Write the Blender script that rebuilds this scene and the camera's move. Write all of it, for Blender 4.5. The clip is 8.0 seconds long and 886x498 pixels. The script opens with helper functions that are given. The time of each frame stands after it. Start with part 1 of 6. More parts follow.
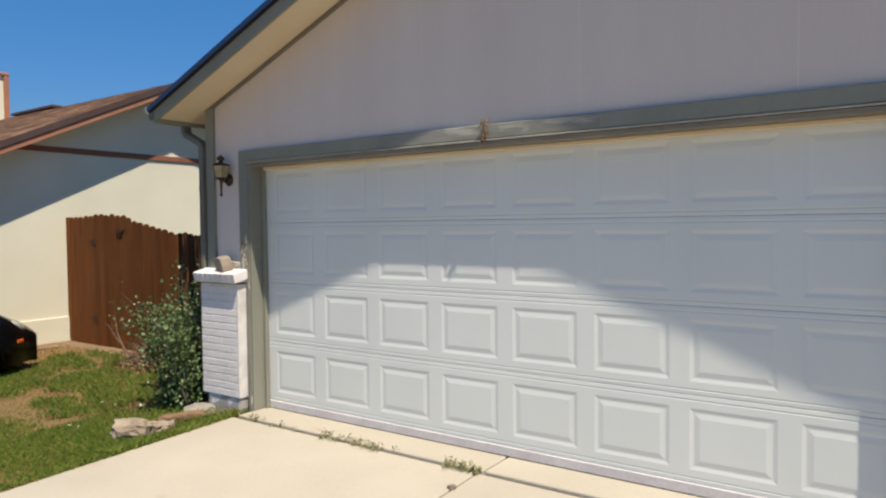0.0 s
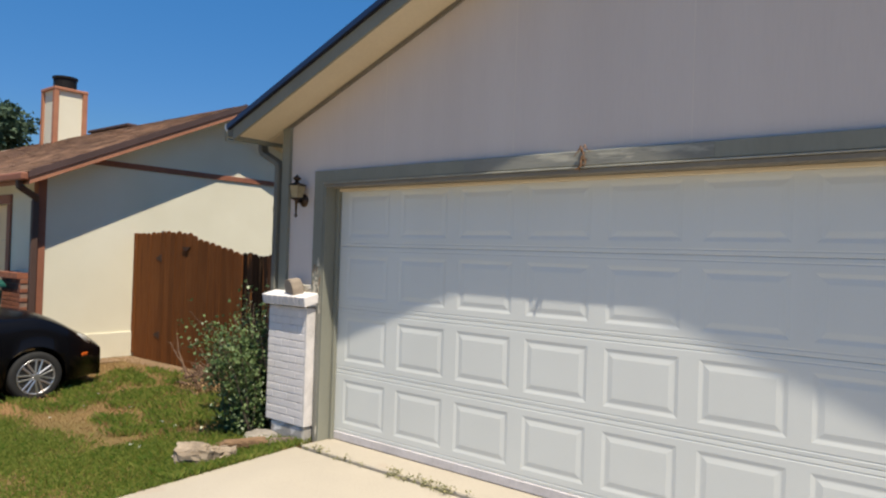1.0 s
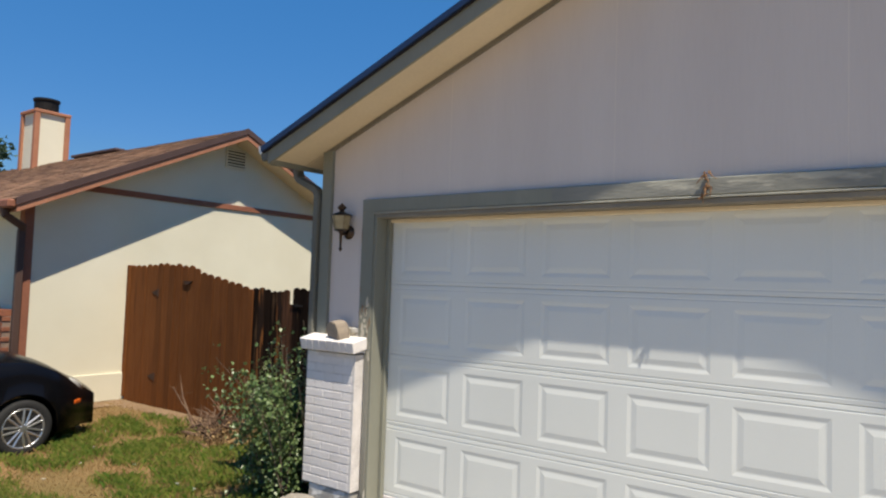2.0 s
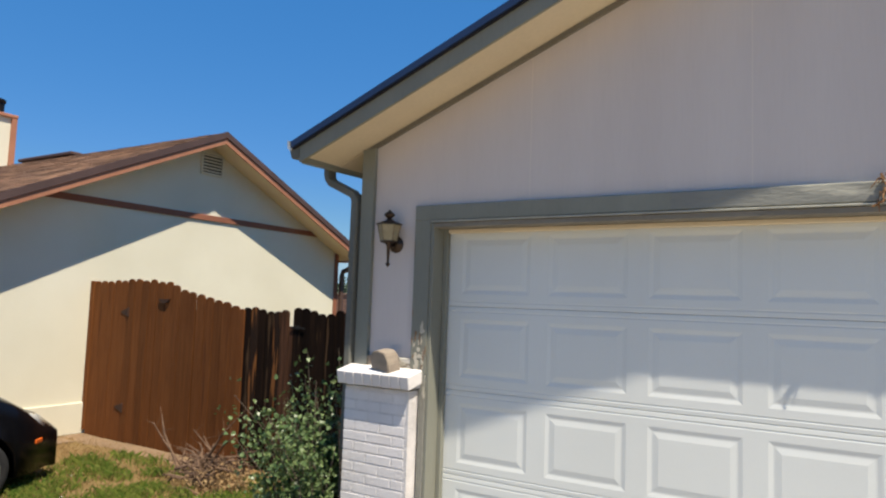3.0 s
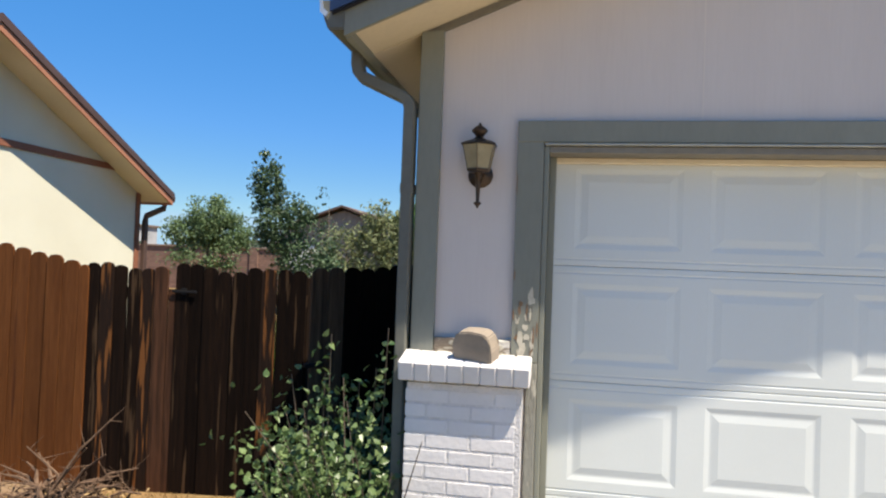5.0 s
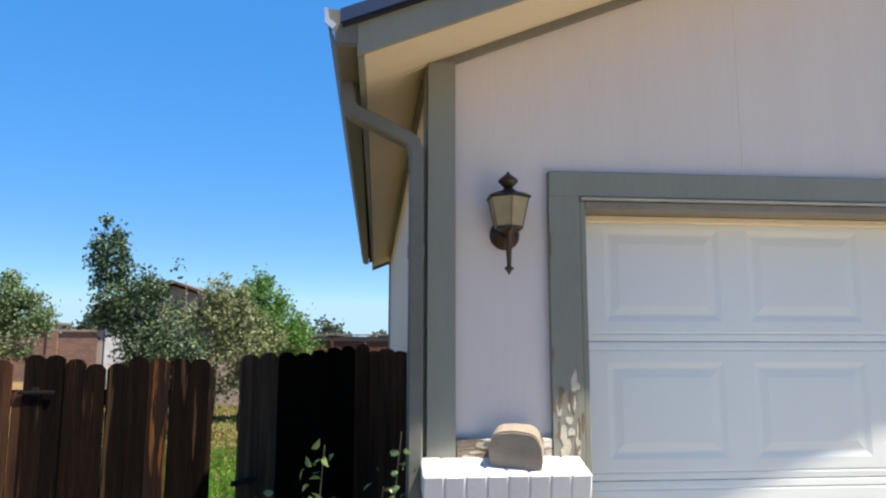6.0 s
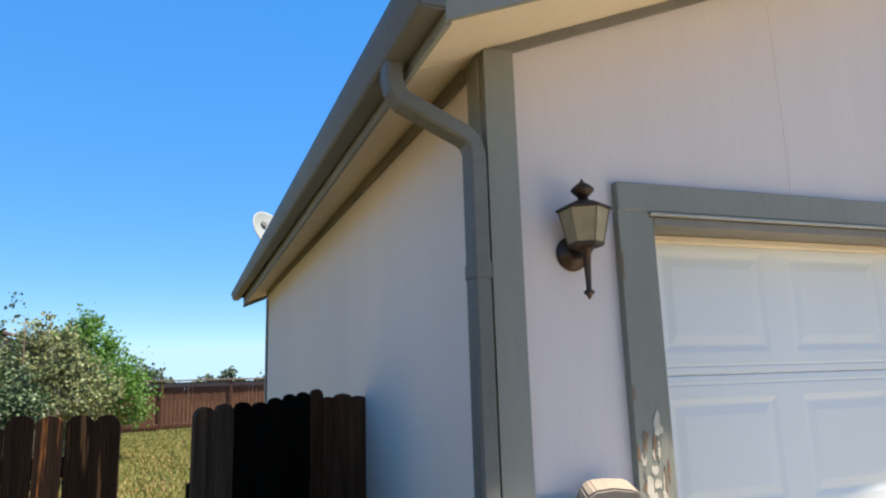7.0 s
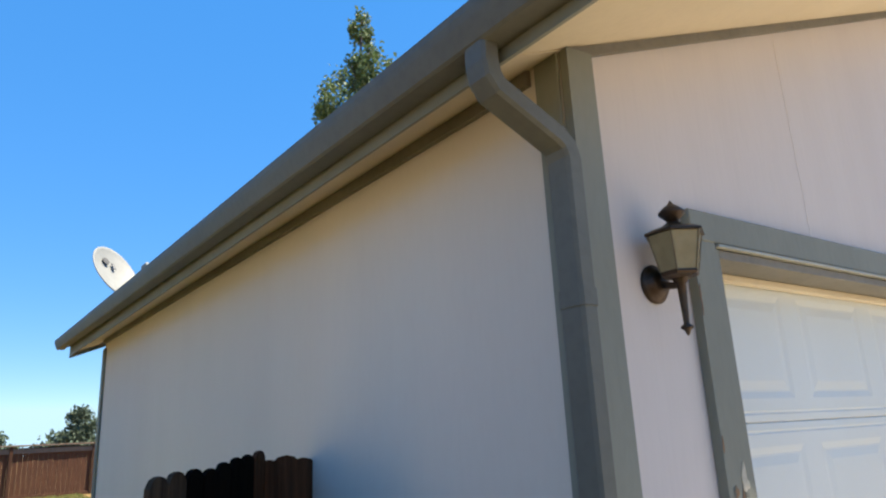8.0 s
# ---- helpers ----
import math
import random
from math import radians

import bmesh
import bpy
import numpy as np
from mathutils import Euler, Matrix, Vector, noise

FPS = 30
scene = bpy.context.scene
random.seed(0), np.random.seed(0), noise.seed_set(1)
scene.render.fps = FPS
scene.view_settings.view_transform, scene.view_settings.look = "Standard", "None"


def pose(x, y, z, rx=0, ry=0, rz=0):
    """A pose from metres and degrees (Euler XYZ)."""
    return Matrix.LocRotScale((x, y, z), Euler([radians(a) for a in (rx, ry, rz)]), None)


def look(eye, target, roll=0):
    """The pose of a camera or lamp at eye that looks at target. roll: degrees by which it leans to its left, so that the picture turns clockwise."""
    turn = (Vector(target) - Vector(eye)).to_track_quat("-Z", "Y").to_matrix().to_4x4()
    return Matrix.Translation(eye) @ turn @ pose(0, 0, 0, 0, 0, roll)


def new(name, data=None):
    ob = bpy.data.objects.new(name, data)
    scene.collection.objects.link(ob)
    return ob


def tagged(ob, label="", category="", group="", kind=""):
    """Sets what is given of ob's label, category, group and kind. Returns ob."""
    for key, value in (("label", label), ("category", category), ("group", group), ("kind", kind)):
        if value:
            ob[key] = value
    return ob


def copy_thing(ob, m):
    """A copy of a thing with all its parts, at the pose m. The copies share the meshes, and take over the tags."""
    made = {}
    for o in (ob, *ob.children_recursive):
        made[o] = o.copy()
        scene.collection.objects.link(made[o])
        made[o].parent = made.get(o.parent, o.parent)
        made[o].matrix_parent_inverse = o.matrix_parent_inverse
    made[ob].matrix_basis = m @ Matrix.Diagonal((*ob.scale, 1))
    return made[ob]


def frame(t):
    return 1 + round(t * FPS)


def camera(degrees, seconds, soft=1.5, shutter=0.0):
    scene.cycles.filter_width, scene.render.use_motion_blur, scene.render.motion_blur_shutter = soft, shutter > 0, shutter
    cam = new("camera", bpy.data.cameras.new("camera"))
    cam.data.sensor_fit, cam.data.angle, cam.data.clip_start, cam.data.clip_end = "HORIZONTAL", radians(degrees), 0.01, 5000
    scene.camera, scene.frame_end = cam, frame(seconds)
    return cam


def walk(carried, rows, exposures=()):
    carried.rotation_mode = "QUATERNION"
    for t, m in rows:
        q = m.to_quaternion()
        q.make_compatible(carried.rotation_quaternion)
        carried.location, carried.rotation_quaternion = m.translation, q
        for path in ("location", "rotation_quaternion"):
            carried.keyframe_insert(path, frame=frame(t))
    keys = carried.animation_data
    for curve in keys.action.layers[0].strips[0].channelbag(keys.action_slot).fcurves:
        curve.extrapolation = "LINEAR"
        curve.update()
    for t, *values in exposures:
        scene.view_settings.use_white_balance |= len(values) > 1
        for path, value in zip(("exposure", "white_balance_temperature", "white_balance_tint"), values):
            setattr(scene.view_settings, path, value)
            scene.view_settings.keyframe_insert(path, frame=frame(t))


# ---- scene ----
cam = camera(66.0, 8.0, soft=2.2)
PATH = [
    (0, (0.029, 0.080, 1.610), (-1.103, 1.727, 1.542), -0.6),
    (0.1, (0.016, 0.084, 1.597), (-1.156, 1.704, 1.538), -0.5),
    (0.2, (0.001, 0.089, 1.586), (-1.201, 1.687, 1.549), -0.3),
    (0.3, (-0.017, 0.095, 1.576), (-1.296, 1.632, 1.553), -0.1),
    (0.4, (-0.041, 0.101, 1.569), (-1.407, 1.562, 1.551), 0.5),
    (0.5, (-0.072, 0.108, 1.567), (-1.439, 1.568, 1.543), 0.6),
    (0.6, (-0.112, 0.116, 1.570), (-1.467, 1.588, 1.565), 0.8),
    (0.7, (-0.160, 0.126, 1.576), (-1.522, 1.590, 1.566), 1.1),
    (0.8, (-0.216, 0.135, 1.583), (-1.537, 1.637, 1.563), 1.8),
    (0.9, (-0.278, 0.145, 1.589), (-1.538, 1.698, 1.584), 1.9),
    (1, (-0.347, 0.153, 1.592), (-1.593, 1.717, 1.614), 1.9),
    (1.1, (-0.421, 0.160, 1.589), (-1.694, 1.702, 1.628), 2.1),
    (1.2, (-0.500, 0.166, 1.583), (-1.754, 1.723, 1.631), 1.4),
    (1.3, (-0.585, 0.170, 1.576), (-1.816, 1.746, 1.629), 1.4),
    (1.4, (-0.675, 0.173, 1.570), (-1.897, 1.756, 1.617), 1.9),
    (1.5, (-0.771, 0.175, 1.567), (-1.952, 1.789, 1.599), 2.1),
    (1.6, (-0.872, 0.176, 1.575), (-2.043, 1.798, 1.611), 1.8),
    (1.7, (-0.978, 0.179, 1.596), (-2.111, 1.826, 1.667), 2.0),
    (1.8, (-1.088, 0.186, 1.620), (-2.241, 1.821, 1.660), 1.5),
    (1.9, (-1.202, 0.201, 1.640), (-2.280, 1.884, 1.709), 2.2),
    (2, (-1.318, 0.225, 1.648), (-2.499, 1.835, 1.757), 1.9),
    (2.2, (-1.553, 0.299, 1.619), (-2.776, 1.876, 1.757), 2.4),
    (3.3, (-2.759, 0.445, 1.669), (-3.771, 2.162, 1.832), 1.9),
    (3.5, (-2.977, 0.469, 1.632), (-4.022, 2.166, 1.793), 2.7),
    (3.7, (-3.200, 0.494, 1.600), (-4.194, 2.221, 1.773), 2.6),
    (3.8, (-3.313, 0.511, 1.592), (-4.283, 2.256, 1.715), 2.8),
    (3.9, (-3.425, 0.535, 1.585), (-4.321, 2.321, 1.674), 3.4),
    (4, (-3.536, 0.569, 1.579), (-4.373, 2.385, 1.631), 3.9),
    (4.2, (-3.757, 0.665, 1.568), (-4.468, 2.534, 1.608), 3.8),
    (5.3, (-4.992, 1.125, 1.650), (-5.142, 3.118, 1.720), -0.7),
    (5.5, (-5.135, 1.201, 1.638), (-5.163, 3.195, 1.795), -2.6),
    (5.7, (-5.295, 1.342, 1.640), (-5.378, 3.332, 1.824), -0.8),
    (5.8, (-5.380, 1.429, 1.643), (-5.358, 3.421, 1.820), 0.6),
    (6, (-5.546, 1.599, 1.648), (-5.368, 3.573, 1.918), 0.1),
    (6.2, (-5.701, 1.724, 1.649), (-5.453, 3.680, 1.981), -1.4),
    (6.3, (-5.772, 1.775, 1.649), (-5.540, 3.736, 1.968), -1.7),
    (6.5, (-5.907, 1.874, 1.649), (-5.538, 3.816, 1.952), -0.1),
    (6.7, (-6.026, 2.001, 1.653), (-5.551, 3.909, 2.022), -1.0),
    (6.8, (-6.085, 2.070, 1.656), (-5.549, 3.963, 2.015), -1.9),
    (7, (-6.200, 2.212, 1.661), (-5.542, 4.063, 2.038), -1.7),
    (7.2, (-6.308, 2.352, 1.655), (-5.500, 4.133, 2.072), -1.3),
    (7.3, (-6.359, 2.422, 1.652), (-5.443, 4.133, 2.136), -2.4),
    (7.5, (-6.455, 2.561, 1.644), (-5.476, 4.216, 2.194), -2.5),
    (7.7, (-6.548, 2.696, 1.655), (-5.560, 4.333, 2.242), -1.5),
    (7.8, (-6.593, 2.764, 1.659), (-5.547, 4.376, 2.213), -1.5),
    (8, (-6.677, 2.897, 1.666), (-5.559, 4.471, 2.188), -2.8),
]
walk(cam, [(t, look(eye, target, roll)) for t, eye, target, roll in PATH],
     [(t, e, k, 9.5) for t, e, k in ((0.0, 0.65, 7150), (0.5, 0.64, 7150), (2.0, 0.70, 7130), (3.5, 0.92, 7080), (4.2, 1.03, 7080), (5.5, 1.27, 7000), (6.5, 1.52, 7080), (7.3, 1.60, 7220), (8.0, 1.63, 7450))])

# ---- light ----
SUN_WAY = Vector((-2.05, 1.0, -4.8)).normalized()
world = bpy.data.worlds.new("sky")
scene.world = world
world.use_nodes = True
wn = world.node_tree.nodes
sky = wn.new("ShaderNodeTexSky")
sky.sky_type, sky.sun_disc = "NISHITA", False
sky.sun_elevation = math.asin(-SUN_WAY.z)
sky.sun_rotation = math.atan2(-SUN_WAY.x, -SUN_WAY.y)
sky.altitude, sky.air_density, sky.dust_density, sky.ozone_density = 1600, 0.7, 0.0, 6.0
wn["Background"].inputs[1].default_value = 0.25
hue = wn.new("ShaderNodeHueSaturation")
hue.inputs["Saturation"].default_value = 2.28
hue.inputs["Hue"].default_value = 0.513
gam = wn.new("ShaderNodeGamma")
gam.inputs["Gamma"].default_value = 0.36
world.node_tree.links.new(sky.outputs[0], gam.inputs["Color"])
world.node_tree.links.new(gam.outputs[0], hue.inputs["Color"])
haze = wn.new("ShaderNodeMix")
haze.data_type, haze.blend_type = "RGBA", "DARKEN"
haze.inputs[0].default_value = 1.0
haze.inputs[7].default_value = (0.80, 1.28, 1.75, 1)
world.node_tree.links.new(hue.outputs[0], haze.inputs[6])
world.node_tree.links.new(haze.outputs[2], wn["Background"].inputs[0])
sun = new("sun", bpy.data.lights.new("sun", "SUN"))
sun.data.energy, sun.data.angle, sun.data.color = 4.55, radians(0.53), (1.0, 0.94, 0.84)
sun.matrix_world = look((20, -10, 40), Vector((20, -10, 40)) + SUN_WAY)

# ---- materials ----
def mat(name, col, col2=None, scale=4.0, rough=0.8, bump=0.15, fine=60.0, stretch=(1, 1, 1), metal=0.0,
        random_amount=0.0, spots=None, spot_scale=6.0, spot_at=0.62, spot_rough=None, contrast=0.22, bump_dist=0.01, spec=0.4):
    """A procedural surface: large stains, fine grain, relief, chance per piece, and patches with a shape of their own."""
    m = bpy.data.materials.new(name)
    m.use_nodes = True
    nt = m.node_tree
    N, L = nt.nodes, nt.links
    b = N["Principled BSDF"]
    geo = N.new("ShaderNodeNewGeometry")
    mp = N.new("ShaderNodeMapping")
    mp.inputs["Scale"].default_value = stretch
    L.new(geo.outputs["Position"], mp.inputs["Vector"])

    def tex(s, detail=5.0):
        n = N.new("ShaderNodeTexNoise")
        n.inputs["Scale"].default_value = s
        n.inputs["Detail"].default_value = detail
        L.new(mp.outputs[0], n.inputs["Vector"])
        return n.outputs[0]

    def mixc(fac, a, c, mode="MIX"):
        n = N.new("ShaderNodeMix")
        n.data_type, n.blend_type = "RGBA", mode
        for sock, v in ((n.inputs[0], fac), (n.inputs[6], a), (n.inputs[7], c)):
            if hasattr(v, "is_linked"):
                L.new(v, sock)
            elif isinstance(v, (int, float)):
                sock.default_value = v
            else:
                sock.default_value = (*v, 1)
        return n.outputs[2]

    def ramp(v, lo, hi, a=0.0, c=1.0):
        n = N.new("ShaderNodeMapRange")
        L.new(v, n.inputs[0])
        for i, q in enumerate((lo, hi, a, c)):
            n.inputs[i + 1].default_value = q
        return n.outputs[0]

    col2 = col2 or tuple(c * (1 - contrast) for c in col)
    big, small = tex(scale, 6.0), tex(fine, 4.0)
    c = mixc(ramp(big, 0.32, 0.68), col, col2)
    grain = ramp(small, 0.25, 0.75, 1 - contrast * 0.6, 1 + contrast * 0.35)
    c = mixc(1.0, c, mixc(grain, (0, 0, 0), (1, 1, 1)), "MULTIPLY")
    if random_amount:
        info = N.new("ShaderNodeObjectInfo")
        r = ramp(info.outputs["Random"], 0, 1, 1 - random_amount, 1 + random_amount * 0.5)
        c = mixc(1.0, c, mixc(r, (0, 0, 0), (1, 1, 1)), "MULTIPLY")
    rough_out = None
    if spots:
        sp = ramp(tex(spot_scale, 8.0), spot_at, spot_at + 0.05)
        c = mixc(sp, c, spots)
        if spot_rough is not None:
            rough_out = ramp(sp, 0, 1, rough, spot_rough)
    L.new(c, b.inputs["Base Color"])
    b.inputs["Roughness"].default_value = rough
    if rough_out is not None:
        L.new(rough_out, b.inputs["Roughness"])
    b.inputs["Metallic"].default_value = metal
    b.inputs["Specular IOR Level"].default_value = spec
    if bump:
        bp = N.new("ShaderNodeBump")
        bp.inputs["Strength"].default_value = bump
        bp.inputs["Distance"].default_value = bump_dist
        L.new(small, bp.inputs["Height"])
        L.new(bp.outputs[0], b.inputs["Normal"])
    return m


def island_mat(name, col, col2, rough=0.6, trans=0.0, spread=1.0):
    """A leaf surface that varies from leaf to leaf."""
    m = bpy.data.materials.new(name)
    m.use_nodes = True
    nt = m.node_tree
    N, L = nt.nodes, nt.links
    b = N["Principled BSDF"]
    geo = N.new("ShaderNodeNewGeometry")
    n = N.new("ShaderNodeMix")
    n.data_type = "RGBA"
    n.inputs[6].default_value, n.inputs[7].default_value = (*col, 1), (*col2, 1)
    L.new(geo.outputs["Random Per Island"], n.inputs[0])
    L.new(n.outputs[2], b.inputs["Base Color"])
    b.inputs["Roughness"].default_value = rough
    if trans:
        t = N.new("ShaderNodeBsdfTranslucent")
        L.new(n.outputs[2], t.inputs[0])
        mx = N.new("ShaderNodeMixShader")
        mx.inputs[0].default_value = trans
        L.new(b.outputs[0], mx.inputs[1])
        L.new(t.outputs[0], mx.inputs[2])
        L.new(mx.outputs[0], N["Material Output"].inputs[0])
    return m


WHITE_SIDING = mat("white_siding_paint", (0.63, 0.565, 0.525), (0.59, 0.525, 0.487), 1.6, 0.8, 0.08, 45, (1.6, 1, 0.12), contrast=0.05)
SIDE_SIDING = mat("side_siding_paint", (0.72, 0.645, 0.57), (0.66, 0.59, 0.525), 1.0, 0.8, 0.06, 45, (1, 1, 0.2), contrast=0.03)
GREY_TRIM = mat("grey_green_trim_paint", (0.235, 0.237, 0.193), (0.195, 0.196, 0.160), 3.0, 0.65, 0.15, 50, (1, 1, 0.3), contrast=0.10)
PEELING = mat("peeling_trim_paint", (0.235, 0.235, 0.205), (0.20, 0.19, 0.16), 4.0, 0.75, 0.6, 60, (1.6, 1, 0.45), contrast=0.18,
              spots=(0.54, 0.50, 0.42), spot_scale=11.0, spot_at=0.61, spot_rough=0.85)
BARE_SILL = mat("bare_weathered_sill", (0.27, 0.215, 0.155), (0.19, 0.145, 0.105), 6.0, 0.85, 0.7, 50, (0.6, 1, 2), contrast=0.35,
                spots=(0.56, 0.53, 0.47), spot_scale=8.0, spot_at=0.55, spot_rough=0.85)
SOFFIT = mat("cream_soffit_paint", (0.70, 0.60, 0.44), (0.64, 0.54, 0.39), 2.0, 0.8, 0.1, 40, contrast=0.08)
FRIEZE = mat("brown_grey_frieze_paint", (0.22, 0.20, 0.165), None, 3.0, 0.7, 0.2, 40)
DOOR_WHITE = mat("white_door_steel", (0.645, 0.666, 0.645), (0.61, 0.63, 0.61), 1.6, 0.5, 0.03, 120, (1, 1, 0.4), contrast=0.025)
ROOF_DARK = mat("dark_asphalt_shingle", (0.028, 0.030, 0.042), None, 6.0, 0.9, 0.6, 90, spec=0.1)
GUTTER = mat("grey_gutter_paint", (0.150, 0.148, 0.122), (0.122, 0.120, 0.100), 2.0, 0.6, 0.1, 30)
GUTTER_END = mat("bare_gutter_metal", (0.62, 0.62, 0.62), None, 8.0, 0.35, 0.1, 30, metal=0.6)
DRIP_NAVY = mat("navy_drip_edge_paint", (0.012, 0.030, 0.085), (0.009, 0.022, 0.065), 3.0, 0.45, 0.05, 40)
CONCRETE = mat("driveway_concrete", (0.42, 0.375, 0.305), (0.365, 0.325, 0.265), 0.9, 0.85, 0.4, 70, contrast=0.12, random_amount=0.06,
               spots=(0.36, 0.31, 0.25), spot_scale=1.7, spot_at=0.66)
WHITE_BRICK = mat("white_painted_brick", (0.73, 0.695, 0.685), (0.68, 0.645, 0.63), 7.0, 0.75, 0.22, 45, contrast=0.06, random_amount=0.06)
MORTAR = mat("white_painted_mortar", (0.70, 0.665, 0.65), None, 9.0, 0.85, 0.6, 80)
RAW_CONCRETE = mat("grey_footing_concrete", (0.42, 0.40, 0.37), (0.30, 0.28, 0.26), 6.0, 0.9, 0.7, 40,
                   spots=(0.66, 0.64, 0.62), spot_scale=5.0, spot_at=0.55)
STUCCO = mat("cream_stucco", (0.70, 0.67, 0.54), (0.64, 0.605, 0.475), 0.8, 0.9, 0.5, 90, contrast=0.08)
BROWN_TRIM = mat("red_brown_trim_paint", (0.27, 0.105, 0.06), (0.22, 0.085, 0.05), 3.0, 0.7, 0.2, 40)
PIPE_BROWN = mat("dark_brown_pipe_paint", (0.085, 0.048, 0.036), (0.065, 0.038, 0.03), 3.0, 0.6, 0.1, 40)
DARK_BROWN_TRIM = mat("dark_brown_drip_edge", (0.085, 0.05, 0.045), None, 3.0, 0.7, 0.2, 40)
PINK_TRIM = mat("faded_red_trim_paint", (0.40, 0.175, 0.10), (0.33, 0.14, 0.08), 3.0, 0.7, 0.2, 40)
SHINGLE = mat("brown_asphalt_shingle", (0.26, 0.145, 0.085), (0.17, 0.095, 0.06), 2.5, 0.95, 0.7, 110, contrast=0.35)
TAN_DOOR = mat("tan_garage_door_paint", (0.66, 0.51, 0.31), None, 2.0, 0.6, 0.1, 50, contrast=0.06)
RED_BRICK = mat("red_brick", (0.32, 0.12, 0.065), (0.22, 0.08, 0.05), 9.0, 0.9, 0.6, 60, random_amount=0.25)
GREY_MORTAR = mat("grey_mortar", (0.27, 0.19, 0.15), None, 9.0, 0.9, 0.5, 60)
RED_WOOD = mat("red_stained_cedar", (0.18, 0.064, 0.019), (0.13, 0.043, 0.012), 5.0, 0.75, 0.5, 26, (6, 6, 0.35), random_amount=0.26, contrast=0.38, spec=0.12,
               spots=(0.075, 0.024, 0.009), spot_scale=1.6, spot_at=0.64)
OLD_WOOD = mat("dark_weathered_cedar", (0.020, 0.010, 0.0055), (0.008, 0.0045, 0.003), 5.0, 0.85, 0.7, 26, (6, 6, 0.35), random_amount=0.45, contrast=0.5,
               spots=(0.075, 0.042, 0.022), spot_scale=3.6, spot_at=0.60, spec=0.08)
# lighter cedar for the gate's free end, sunlight put into the colour
SUNLIT_WOOD = mat("sunlit_grey_cedar", (0.10, 0.066, 0.043), (0.042, 0.027, 0.018), 5.0, 0.85, 0.7, 26, (6, 6, 0.35), contrast=0.5, spec=0.08)
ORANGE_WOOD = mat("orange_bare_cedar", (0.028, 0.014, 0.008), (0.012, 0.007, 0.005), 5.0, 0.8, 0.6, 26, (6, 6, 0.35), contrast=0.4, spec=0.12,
                  spots=(0.19, 0.072, 0.022), spot_scale=5.0, spot_at=0.53)
BROWN_WOOD = mat("brown_weathered_cedar", (0.115, 0.050, 0.026), (0.045, 0.021, 0.012), 5.0, 0.8, 0.6, 26, (6, 6, 0.35), random_amount=0.3, contrast=0.4, spec=0.1)
# near-black cedar: the house's shadow on the gate, put into the colour
SHADED_WOOD = mat("shaded_black_cedar", (0.008, 0.005, 0.0035), (0.004, 0.003, 0.002), 5.0, 0.9, 0.7, 26, (6, 6, 0.35), random_amount=0.4, contrast=0.4, spec=0.04)
BACK_WOOD = mat("sunlit_brown_fence_wood", (0.117, 0.047, 0.023), (0.070, 0.030, 0.017), 5.0, 0.85, 0.5, 26, (6, 6, 0.35), random_amount=0.3, contrast=0.3)
GREY_WOOD = mat("grey_weathered_rail", (0.20, 0.15, 0.12), None, 5.0, 0.85, 0.5, 26, (6, 6, 1))
IRON = mat("black_hinge_iron", (0.014, 0.013, 0.013), None, 8, 0.6, 0.2, 40, spec=0.15)
BRONZE = mat("aged_bronze", (0.085, 0.055, 0.035), (0.05, 0.035, 0.028), 14.0, 0.42, 0.2, 60, metal=0.7, contrast=0.3)
PAVER = mat("tan_sandstone", (0.28, 0.23, 0.18), (0.21, 0.175, 0.14), 12.0, 0.9, 0.12, 70, contrast=0.15)
ROCK = mat("pale_weathered_stone", (0.37, 0.30, 0.225), (0.20, 0.155, 0.11), 5.0, 0.9, 0.9, 24, (1, 1, 4), contrast=0.35)
PALE_DIRT = mat("pale_trodden_dirt", (0.23, 0.155, 0.092), (0.17, 0.11, 0.064), 3.0, 0.95, 0.6, 40)
GROUND = mat("lawn_soil", (0.13, 0.105, 0.040), (0.25, 0.150, 0.072), 0.55, 0.95, 0.8, 22, contrast=0.4, spec=0.1)


# ---- builders ----
def put_mesh(bm, name, material, parent=None, label="", smooth=False):
    me = bpy.data.meshes.new(name)
    bmesh.ops.recalc_face_normals(bm, faces=bm.faces)
    bm.to_mesh(me)
    bm.free()
    me.materials.append(material)
    if smooth:
        for p in me.polygons:
            p.use_smooth = True
    ob = new(name, me)
    if parent:
        ob.parent = parent
    if label:
        ob["label"] = label
    return ob


def part(name, bm, material, parent, label="", smooth=False):
    return put_mesh(bm, name, material, parent, label, smooth)


def empty(name, label, category, at=(0, 0, 0), group="", kind="", turn=0):
    e = new(name)
    e.matrix_world = pose(*at, 0, 0, turn)
    return tagged(e, label, category, group, kind)


def box(bm, x0, x1, y0, y1, z0, z1, bevel=0.0, m=None):
    """A box between two corners, with eased edges."""
    mm = Matrix.LocRotScale(((x0 + x1) / 2, (y0 + y1) / 2, (z0 + z1) / 2), None, (x1 - x0, y1 - y0, z1 - z0))
    r = bmesh.ops.create_cube(bm, size=1.0, matrix=mm)
    vs = r["verts"]
    if bevel:
        es = list({e for v in vs for e in v.link_edges})
        rb = bmesh.ops.bevel(bm, geom=es, offset=bevel, segments=1, affect="EDGES")
        vs = list({v for f in rb["faces"] for v in f.verts} | {v for v in vs if v.is_valid})
    if m:
        bmesh.ops.transform(bm, matrix=m, verts=[v for v in vs if v.is_valid])
    return bm


def boxed(*a, **k):
    return box(bmesh.new(), *a, **k)


